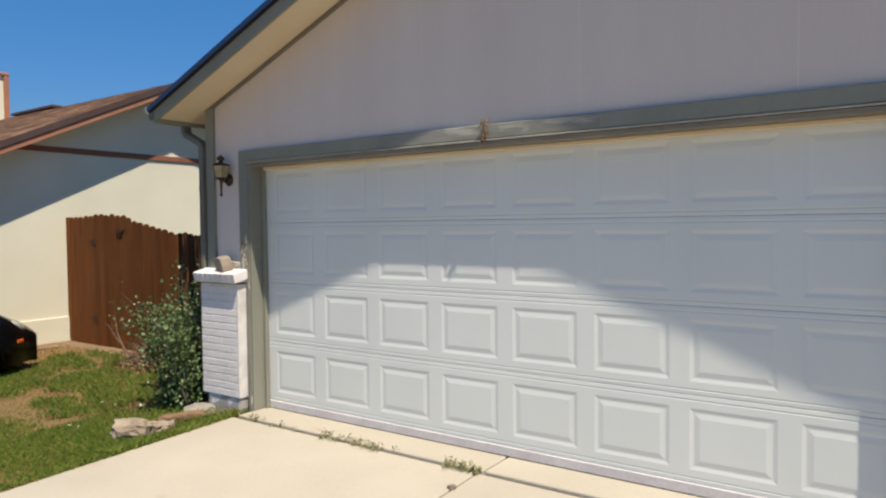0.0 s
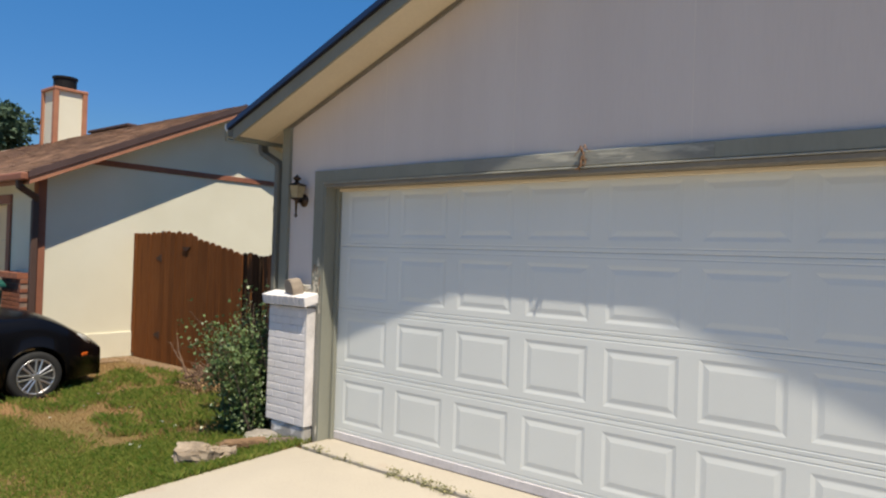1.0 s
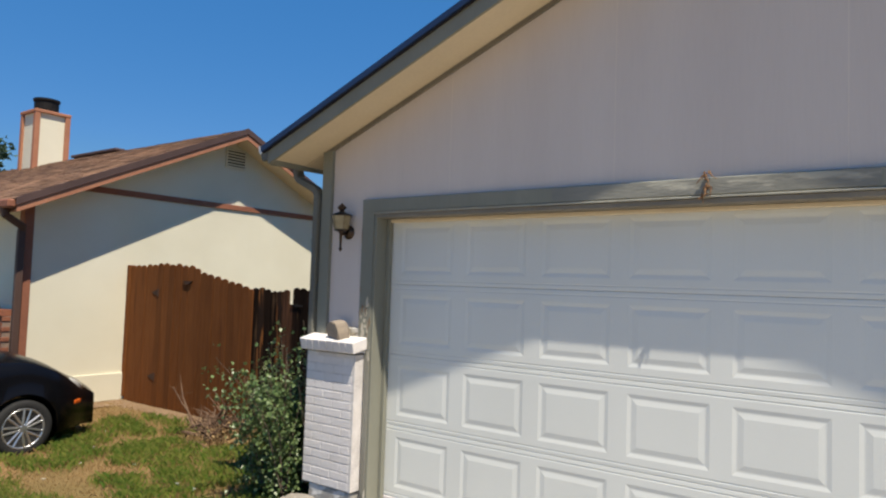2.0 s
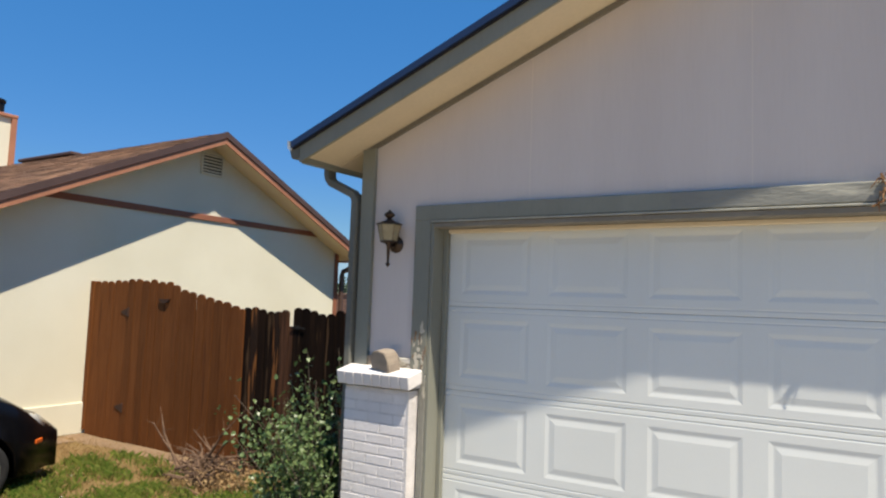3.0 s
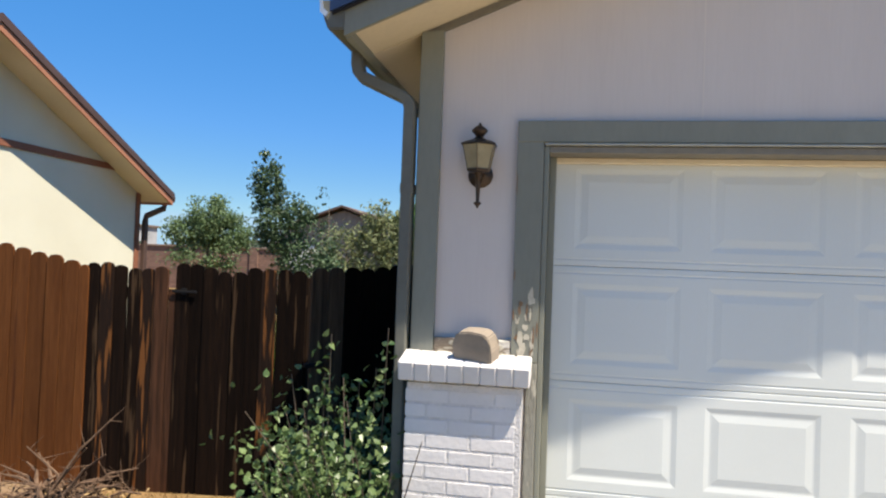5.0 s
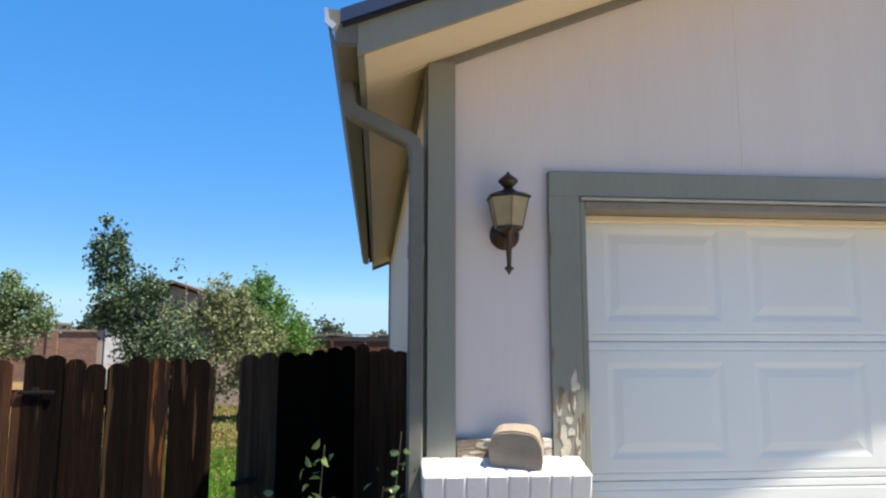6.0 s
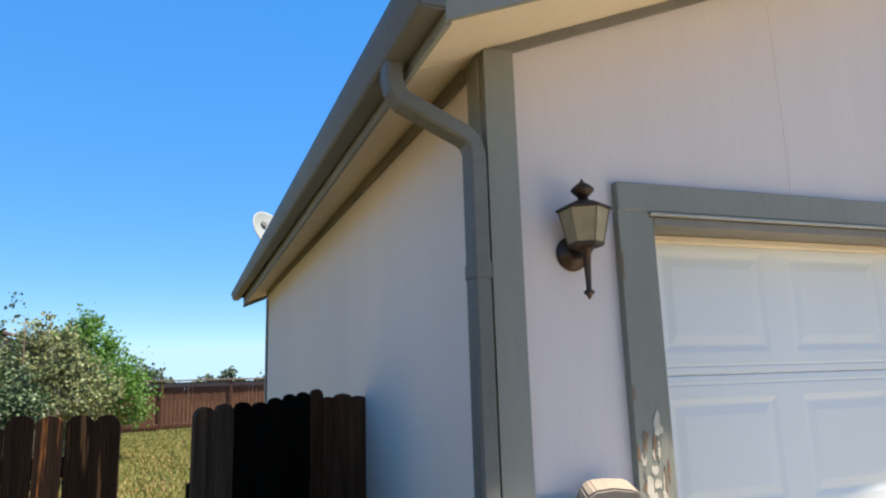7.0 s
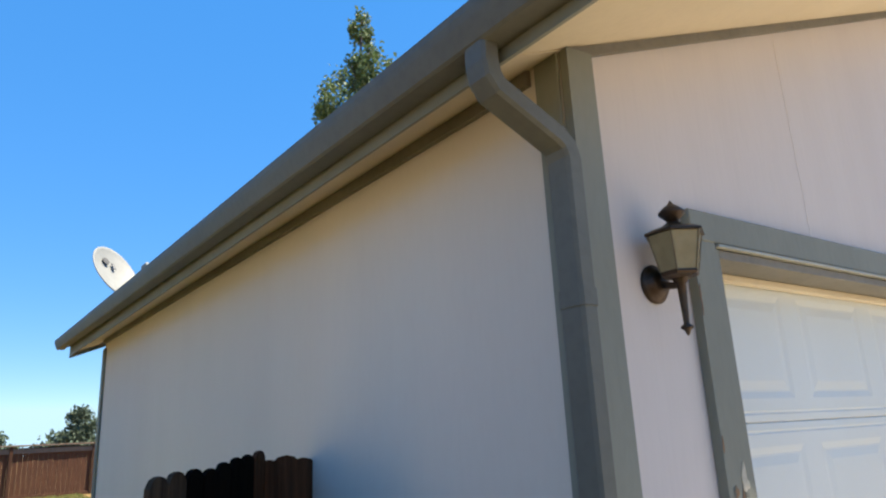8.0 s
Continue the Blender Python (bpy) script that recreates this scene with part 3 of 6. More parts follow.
part("footing", boxed(PX0 + 0.06, PX1 - 0.02, PY + 0.01, FACE - 0.002, -0.16, 0.098, 0.012), RAW_CONCRETE, pier, "rough concrete footing splashed with white paint")


def brick_mesh(name, l, d, h, material, bev=0.0035):
    bm = boxed(0, l, 0, d, 0, h, bev)
    bmesh.ops.recalc_face_normals(bm, faces=bm.faces)
    me = bpy.data.meshes.new(name)
    bm.to_mesh(me)
    bm.free()
    me.materials.append(material)
    return me


BL, BH = 0.193, 0.057
full, half = brick_mesh("brick", BL, 0.095, BH, WHITE_BRICK), brick_mesh("brick", 0.092, 0.095, BH, WHITE_BRICK)
rng = random.Random(4)
course = 0
z = 0.102
while z < 1.09:
    x = PX0
    if course % 2:
        seq = [(half, 0.092), (full, BL), (full, BL)]
    else:
        seq = [(full, BL), (full, BL), (half, 0.092)]
    for me, l in seq:
        b = new("brick", me)
        b.parent = pier
        k = min(1.0, (PX1 - x) / l)
        b.location = (x, PY + rng.uniform(-0.0006, 0.0006), z)
        b.scale = (k, 1, 1)
        x += l + 0.006
        if x > PX1 - 0.03:
            break
    z += BH + 0.009
    course += 1
cap_brick = brick_mesh("cap_brick", 0.0708, 0.160, 0.088, WHITE_BRICK, 0.006)
part("cap_mortar", prismed([(PY - 0.044, 1.128), (FACE - 0.003, 1.128), (FACE - 0.003, 1.243), (PY - 0.058, 1.204)], "x", PX0 - 0.018, PX1 + 0.016), MORTAR, pier)
for i in range(8):
    b = new("cap_brick", cap_brick)
    b.parent = pier
    b.location = (PX0 - 0.026 + i * 0.0718, PY - 0.047 + rng.uniform(-0.0015, 0.0015), 1.122 + rng.uniform(-0.001, 0.001))
    b.rotation_euler = (radians(13), 0, 0)


# ---- fence ----
def board_mesh(name, w, h, t, material, ear=0.03, seed=0):
    r = random.Random(seed)
    e = ear
    bm = prismed([(0, 0), (w, 0), (w, h - e * r.uniform(0.8, 1.3)), (w * 0.80, h - e * 0.25), (w * 0.5, h), (w * 0.20, h - e * 0.25), (0, h - e * r.uniform(0.8, 1.3))], "y", 0, t)
    bmesh.ops.recalc_face_normals(bm, faces=bm.faces)
    me = bpy.data.meshes.new(name)
    bm.to_mesh(me)
    bm.free()
    me.materials.append(material)
    return me


FENCE_Y = 5.757
frng = random.Random(11)


def run_boards(parent, x0, x1, y, z0, top, meshes, w=0.139, gap=0.005, h=1.8, slit=(), slit_width=0.03, lean=0.004):
    """Dog-eared boards side by side from x0 to x1; top(x) gives each board's height."""
    x = x0
    while x < x1 - 0.03:
        me = meshes(frng, x)
        b = new("board", me)
        b.parent = parent
        k = min(1.0, (x1 - x) / w)
        b.location = (x, y + frng.uniform(-0.004, 0.004), z0)
        b.scale = (k, 1, (top(x + w / 2) - z0 + frng.uniform(-0.012, 0.012)) / h)
        b.rotation_euler = (0, frng.uniform(-lean, lean), 0)
        x += w + gap + frng.uniform(0, 0.004)
        if any(x - w - gap - 0.004 < v <= x for v in slit):
            if slit_width > 0.04:
                b = new("board", me)
                b.parent = parent
                b.location = (x, y, z0)
                b.scale = ((slit_width - gap) / w, 1, (1.37 - z0) / h)
            x += slit_width


red = [board_mesh("board", 0.139, 1.8, 0.017, RED_WOOD, 0.03, i) for i in range(3)]
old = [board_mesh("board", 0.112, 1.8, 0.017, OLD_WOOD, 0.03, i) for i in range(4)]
lit_end = board_mesh("board", 0.112, 1.8, 0.017, SUNLIT_WOOD, 0.03, 5)
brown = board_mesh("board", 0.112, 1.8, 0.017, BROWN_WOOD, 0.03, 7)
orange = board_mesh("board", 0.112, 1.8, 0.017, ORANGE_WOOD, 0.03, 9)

black = [board_mesh("board", 0.112, 1.8, 0.017, SHADED_WOOD, 0.03, 20 + i) for i in range(3)]

# red-stained double gate against the neighbour's wall
wide_gate = empty("wide_gate", "red-stained cedar double gate with iron hinges", "gate")
GX0, GX1 = -11.20, -8.31


def gate_top(x):
    u = (x - GX0) / (GX1 - GX0)
    if u < 0.56:
        return 1.79 + 0.05 * math.sin(math.pi * min(1, u / 0.56) * 0.8)
    return 1.79 - 0.25 * ((u - 0.56) / 0.44) ** 0.9


run_boards(wide_gate, GX0, GX1, FENCE_Y, -0.20, gate_top, lambda r, x: r.choice(red), slit=(-9.93, -9.23), slit_width=0.018, lean=0.003)
for x in (-9.93, -9.23):
    part("gate_batten", boxed(x - 0.10, x + 0.20, FENCE_Y + 0.0215, FENCE_Y + 0.0255, -0.16, 1.50), RED_WOOD, wide_gate)
part("gate_post", boxed(GX0 - 0.09, GX0 - 0.004, FENCE_Y - 0.01, FENCE_Y + 0.08, -0.15, 1.81, 0.006), RED_WOOD, wide_gate)
for zz in (0.12, 1.35):
    part("gate_rail", boxed(GX0, GX1, FENCE_Y + 0.026, FENCE_Y + 0.06, zz, zz + 0.09, 0.004), RED_WOOD, wide_gate)


GATE_IRON = mat("rusty_dark_iron", (0.055, 0.022, 0.012), (0.03, 0.015, 0.01), 20, 0.8, 0.4, 60)


def strap_hinge(parent, x, y, z, length, flip=1, iron=None):
    iron = iron or GATE_IRON
    bm = prismed([(x, z - 0.045), (x + flip * 0.03, z - 0.05), (x + flip * length, z - 0.010), (x + flip * (length + 0.02), z), (x + flip * length, z + 0.010), (x + flip * 0.03, z + 0.05), (x, z + 0.045)], "y", y - 0.006, y - 0.0008)
    h = part("strap_hinge", bm, iron, parent, "dark rusty strap hinge")
    part("hinge_pin", lathe(bmesh.new(), [(0.010, -0.06), (0.013, -0.05), (0.013, 0.05), (0.010, 0.06)], (x, y - 0.008, z), 10), iron, h)
    return h


strap_hinge(wide_gate, -10.42, FENCE_Y, 1.42, 0.15, -1)
strap_hinge(wide_gate, -10.42, FENCE_Y, 0.22, 0.15, -1)
part("gate_plate", prismed([(-9.81, 1.605), (-9.61, 1.605), (-9.62, 1.588), (-9.68, 1.552), (-9.74, 1.552), (-9.80, 1.588)], "y", FENCE_Y - 0.020, FENCE_Y - 0.0008), GATE_IRON, wide_gate, "dark rusty latch bracket")

# weathered fence from the gate to the opening
side_fence = empty("side_fence", "dark weathered cedar fence with dog-eared boards", "fence")


def pick_old(r, x):
    if -6.97 < x < -6.86 or -7.95 < x < -7.82 or -8.22 < x < -8.12:
        return orange
    if x < -7.68 and r.random() < 0.45:
        return brown
    return r.choice(old)


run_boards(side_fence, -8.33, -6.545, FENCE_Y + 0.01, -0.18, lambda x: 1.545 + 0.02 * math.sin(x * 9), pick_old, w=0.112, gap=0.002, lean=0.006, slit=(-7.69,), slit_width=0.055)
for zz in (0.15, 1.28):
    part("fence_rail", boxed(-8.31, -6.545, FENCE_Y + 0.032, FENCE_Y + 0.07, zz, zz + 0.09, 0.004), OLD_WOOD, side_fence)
part("fence_post", boxed(-6.635, -6.55, FENCE_Y + 0.072, FENCE_Y + 0.16, -0.2, 1.50, 0.006), OLD_WOOD, side_fence)
part("fence_post", boxed(-8.34, -8.25, FENCE_Y + 0.072, FENCE_Y + 0.16, -0.2, 1.52, 0.006), OLD_WOOD, side_fence)
part("latch", boxed(-7.60, -7.40, FENCE_Y - 0.006, FENCE_Y + 0.004, 1.348, 1.368, 0.003), IRON, side_fence, "black iron latch bar")
part("latch_plate", boxed(-7.525, -7.485, FENCE_Y - 0.003, FENCE_Y + 0.005, 1.335, 1.385, 0.002), IRON, side_fence)

# narrow gate standing ajar, hinged near the house
gate = empty("side_gate", "narrow dark cedar gate standing ajar beside the house", "gate")
# board tones paint the light: pale sunlit free end, black shaded middle
run_boards(gate, 0.0, 0.94, 0.0, 0.0, lambda x: 1.655 + 0.07 * x, lambda r, x: brown if x > 0.74 else lit_end if x < 0.2 else r.choice(black), w=0.112, gap=0.002, lean=0.003)
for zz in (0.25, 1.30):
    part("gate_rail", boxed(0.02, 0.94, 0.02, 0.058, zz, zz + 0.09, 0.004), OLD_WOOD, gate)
part("latch", boxed(-0.05, 0.09, -0.022, -0.004, 1.06, 1.085, 0.003), IRON, gate, "black iron gate latch")
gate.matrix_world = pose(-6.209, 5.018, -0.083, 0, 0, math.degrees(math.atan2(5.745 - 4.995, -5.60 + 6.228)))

end_fence = empty("fence_panel", "short dark cedar fence panel against the house wall", "fence")
run_boards(end_fence, -5.645, SIDE_X - 0.004, FENCE_Y, -0.13, lambda x: 1.60, lambda r, x: brown, w=0.072)
for zz in (0.15, 1.28):
    part("fence_rail", boxed(-5.58, SIDE_X - 0.004, FENCE_Y + 0.022, FENCE_Y + 0.06, zz, zz + 0.09, 0.004), OLD_WOOD, end_fence)
part("fence_post", boxed(-5.60, -5.54, FENCE_Y + 0.062, FENCE_Y + 0.14, -0.2, 1.50, 0.006), OLD_WOOD, end_fence)

# ---- neighbour's house ----
nb = empty("neighbour_house", "cream stucco house with red-brown trim and a brown shingle roof", "house", kind="structure")
NX, NY0, NY1, NR, NE = -11.29, 4.29, 10.75, 7.50, -10.87
NEY0, NEY1, NZE, NP = 4.00, 11.00, 2.59, 0.46
NFAR = -23.0


def nroof(y):
    return NZE + NP * (min(y, 2 * NR - y) - NEY0)


bm = prismed([(NY0, -0.2), (NY1, -0.2), (NY1, nroof(NY1) - 0.14), (NR, nroof(NR) - 0.14), (NY0, nroof(NY0) - 0.14)], "x", NX - 0.2, NX)
part("side_wall", bm, STUCCO, nb, "cream stucco gable wall")
part("front_wall", boxed(-12.40, NX - 0.202, NY0, NY0 + 0.2, -0.2, nroof(NY0) - 0.14), STUCCO, nb)
part("front_wall", boxed(-17.1, -12.402, NY0, NY0 + 0.2, 2.20, nroof(NY0) - 0.14), STUCCO, nb)
part("front_wall", boxed(NFAR, -17.102, NY0, NY0 + 0.2, -0.2, nroof(NY0) - 0.14), STUCCO, nb)
part("back_wall", boxed(NFAR, NX - 0.202, NY1 - 0.2, NY1, -0.2, nroof(NY1) - 0.14), STUCCO, nb)
part("far_wall", prismed([(NY0, -0.2), (NY1, -0.2), (NY1, nroof(NY1) - 0.14), (NR, nroof(NR) - 0.14), (NY0, nroof(NY0) - 0.14)], "x", NFAR - 0.2, NFAR - 0.002), STUCCO, nb)
part("plinth", boxed(NX + 0.001, NX + 0.03, NY0 + 0.02, NY1, -0.2, 0.20, 0.005), STUCCO, nb)
for s in (1, -1):
    def ry(y):
        return y if s == 1 else 2 * NR - y
    def nstrip(lo, hi, y0, y1):
        return [(ry(y0), nroof(y0) + lo), (ry(y1), nroof(y1) + lo), (ry(y1), nroof(y1) + hi), (ry(y0), nroof(y0) + hi)]
    part("roof", prismed(nstrip(-0.03, 0.0, NEY0, NR), "x", NFAR - 0.4, NE + 0.01), SHINGLE, nb)
    part("drip_edge", prismed(nstrip(-0.075, 0.022, NEY0 - 0.02, NR), "x", NE + 0.011, NE + 0.03), DARK_BROWN_TRIM, nb, "dark weathered drip edge")
    part("rake_board", prismed(nstrip(-0.172, -0.076, NEY0, NR), "x", NE - 0.01, NE + 0.012), PINK_TRIM, nb, "faded red rake board")
    part("soffit", prismed(nstrip(-0.145, -0.125, NEY0, NR), "x", NX - 0.1, NE - 0.011), SOFFIT, nb)
    part("eave_soffit", prismed(nstrip(-0.145, -0.125, NEY0 + 0.03, NY0 + 0.1), "x", NFAR, NX - 0.102), SOFFIT, nb)
    part("fascia", prismed(nstrip(-0.17, -0.032, NEY0, NEY0 + 0.025), "x", NFAR - 0.4, NE - 0.012), PINK_TRIM, nb)
part("belly_band", boxed(NX + 0.001, NX + 0.025, 4.93, 10.32, 2.85, 2.94, 0.004), BROWN_TRIM, nb, "red-brown band board across the gable")
part("corner_board", boxed(NX + 0.001, NX + 0.025, NY0 - 0.024, NY0 + 0.10, -0.15, 2.58, 0.004), BROWN_TRIM, nb)
part("corner_board", boxed(NX - 0.12, NX - 0.0, NY0 - 0.024, NY0 - 0.001, -0.15, 2.55, 0.004), BROWN_TRIM, nb)
part("corner_board", boxed(NX + 0.001, NX + 0.025, NY1 - 0.08, NY1 + 0.02, -0.15, 2.58, 0.004), BROWN_TRIM, nb)
# gable vent
vent = part("gable_vent", boxed(NX + 0.001, NX + 0.012, 7.41, 7.80, 3.60, 3.92), IRON, nb, "louvred gable vent")
for a, b, c, d in ((7.39, 7.42, 3.58, 3.94), (7.79, 7.82, 3.58, 3.94), (7.42, 7.79, 3.91, 3.94), (7.42, 7.79, 3.58, 3.61)):
    part("vent_frame", boxed(NX + 0.002, NX + 0.03, a, b, c, d, 0.003), STUCCO, vent)
for i in range(6):
    part("slat", boxed(-0.003, 0.003, 7.422, 7.788, -0.013, 0.013, 0, pose(NX + 0.02, 0, 3.64 + i * 0.05, 0, 35, 0)), STUCCO, vent)
# shingle courses with single tabs
bm = bmesh.new()
srng = random.Random(3)
y = NEY0 - 0.03
row = 0
while y < NR - 0.05:
    x = NE + 0.02 - (0.15 if row % 2 else 0.0)
    while x > -21.0:
        wd = 0.30
        y2 = min(y + 0.15, NR)
        za, zb = nroof(y) + 0.018 + srng.uniform(0, 0.007), nroof(y2) + 0.008
        vs = [bm.verts.new(p) for p in ((x - 0.004, y, za), (x - wd + 0.004, y, za), (x - wd + 0.004, y2, zb), (x - 0.004, y2, zb), (x - 0.004, y, za - 0.014), (x - wd + 0.004, y, za - 0.014))]
        bm.faces.new(vs[:4])
        bm.faces.new((vs[0], vs[4], vs[5], vs[1]))
        x -= wd
    y += 0.143
    row += 1


def tab_mat():
    m = SHINGLE.copy()
    m.name = "brown_shingle_tab"
    nt = m.node_tree
    b = nt.nodes["Principled BSDF"]
    src = b.inputs["Base Color"].links[0].from_socket
    g = nt.nodes.new("ShaderNodeNewGeometry")
    r = nt.nodes.new("ShaderNodeMapRange")
    nt.links.new(g.outputs["Random Per Island"], r.inputs[0])
    r.inputs[3].default_value, r.inputs[4].default_value = 0.55, 1.35
    mx = nt.nodes.new("ShaderNodeMix")
    mx.data_type, mx.blend_type = "RGBA", "MULTIPLY"
    mx.inputs[0].default_value = 1.0
    nt.links.new(src, mx.inputs[6])
    nt.links.new(r.outputs[0], mx.inputs[7])
    nt.links.new(mx.outputs[2], b.inputs["Base Color"])
    return m


tagged(part("shingle_tabs", bm, tab_mat(), nb, "rows of faded brown asphalt shingle tabs"), kind="stuff")
# chimney
CX, CY = -18.36, 7.46
ch = part("chimney", boxed(CX - 0.34, CX + 0.34, CY - 0.34, CY + 0.34, nroof(CY) - 0.5, 5.36, 0.004), STUCCO, nb, "boxed stucco chimney with red-brown corner boards")
for a in (-1, 1):
    for b in (-1, 1):
        part("corner_trim", boxed(CX + a * 0.335 - 0.055, CX + a * 0.335 + 0.055, CY + b * 0.335 - 0.055, CY + b * 0.335 + 0.055, nroof(CY) - 0.5, 5.35, 0.004), PINK_TRIM, ch)
part("chimney_rim", boxed(CX - 0.40, CX + 0.40, CY - 0.40, CY + 0.40, 5.33, 5.40, 0.01), PINK_TRIM, ch)
part("flue_cap", lathe(bmesh.new(), [(0.25, 5.40), (0.26, 5.42), (0.26, 5.66), (0.285, 5.67), (0.285, 5.72), (0.12, 5.74)], (CX, CY, 0), 20), IRON, ch, "black metal flue cap")
part("ridge_vent", boxed(-16.9, -15.0, NR - 0.10, NR + 0.12, nroof(NR) + 0.012, nroof(NR) + 0.070, 0.01), DARK_BROWN_TRIM, nb)
# neighbour's gutter pipes
part("gutter", boxed(NFAR, NE - 0.0, NEY0 - 0.105, NEY0 - 0.002, NZE - 0.12, NZE - 0.01, 0.02), BROWN_TRIM, nb)
part("downspout", tube(bmesh.new(), [(-11.09, NEY0 - 0.05, NZE - 0.12), (-11.09, NEY0 - 0.05, NZE - 0.2), (-11.19, NY0 - 0.08, NZE - 0.33), (-11.23, NY0 - 0.07, NZE - 0.4), (-11.23, NY0 - 0.07, 0.0)], 0.04, square=(0.035, 0.045)), PIPE_BROWN, nb)
part("gutter", boxed(NFAR, NE - 0.0, NEY1 + 0.002, NEY1 + 0.105, NZE - 0.12, NZE - 0.01, 0.02), PIPE_BROWN, nb)
part("downspout", tube(bmesh.new(), [(-11.04, NEY1 + 0.05, NZE - 0.12), (-11.04, NEY1 + 0.05, NZE - 0.22), (-11.19, NY1 + 0.07, NZE - 0.36), (-11.21, NY1 + 0.07, NZE - 0.45), (-11.21, NY1 + 0.07, 0.0)], 0.04, square=(0.035, 0.045)), PIPE_BROWN, nb)
part("neighbour_drive", boxed(-18.0, -11.6, -6.0, NY0 - 0.2, -0.45, -0.235, 0.01), CONCRETE, nb, "neighbour's pale concrete drive")
# neighbour's garage door, casing and brick pier
ngd = empty("neighbour_garage_door", "tan panelled garage door with brown casing", "garage door")
for i in range(4):
    s = part("door_section", boxed(-17.1, -12.40, NY0 + 0.10, NY0 + 0.14, -0.1 + i * 0.575, 0.47 + i * 0.575, 0.006), TAN_DOOR, ngd)
    for k in range(8):
        part("raised_panel", boxed(-17.0 + k * 0.585, -16.53 + k * 0.585, NY0 + 0.095, NY0 + 0.099, 0.02 + i * 0.575, 0.36 + i * 0.575, 0.004), TAN_DOOR, s)
part("door_casing", boxed(-12.42, -12.28, NY0 - 0.03, NY0 - 0.001, -0.1, 2.19, 0.004), BROWN_TRIM, nb)
part("door_header", boxed(-17.22, -12.28, NY0 - 0.03, NY0 - 0.001, 2.195, 2.34, 0.004), BROWN_TRIM, nb)
npier = empty("neighbour_brick_pier", "red brick pier beside the tan garage door", "brick pier")
part("mortar_core", boxed(-12.14, -11.43, NY0 - 0.145, NY0 - 0.032, -0.15, 1.05), GREY_MORTAR, npier)
nbrick = brick_mesh("brick", BL, 0.10, BH, RED_BRICK)
z, course = -0.1, 0
while z < 1.0:
    x = -12.15 - (0.1 if course % 2 else 0)
    while x < -11.42:
        b = new("brick", nbrick)
        b.parent = npier
        a0, a1 = max(x, -12.15), min(x + BL, -11.42)
        if a1 - a0 > 0.02:
            b.location = (a0, NY0 - 0.155, z)
            b.scale = ((a1 - a0) / BL, 1, 1)
        else:
            bpy.data.objects.remove(b)
        x += BL + 0.01
    z += BH + 0.011
    course += 1
for i in range(10):
    b = new("cap_brick", brick_mesh("cap_brick", 0.062, 0.16, 0.09, RED_BRICK) if i == 0 else capme)
    capme = b.data
    b.parent = npier
    b.location = (-12.18 + i * 0.0755, NY0 - 0.20, 1.055)


# ---- wall lamp ----
LAMP_GLASS = mat("frosted_amber_glass", (0.33, 0.275, 0.165), (0.26, 0.21, 0.12), 20.0, 0.25, 0.05, 80)


LAMP_BRASS = mat("dull_brass", (0.20, 0.15, 0.085), (0.15, 0.11, 0.065), 16.0, 0.45, 0.1, 60, metal=0.4)


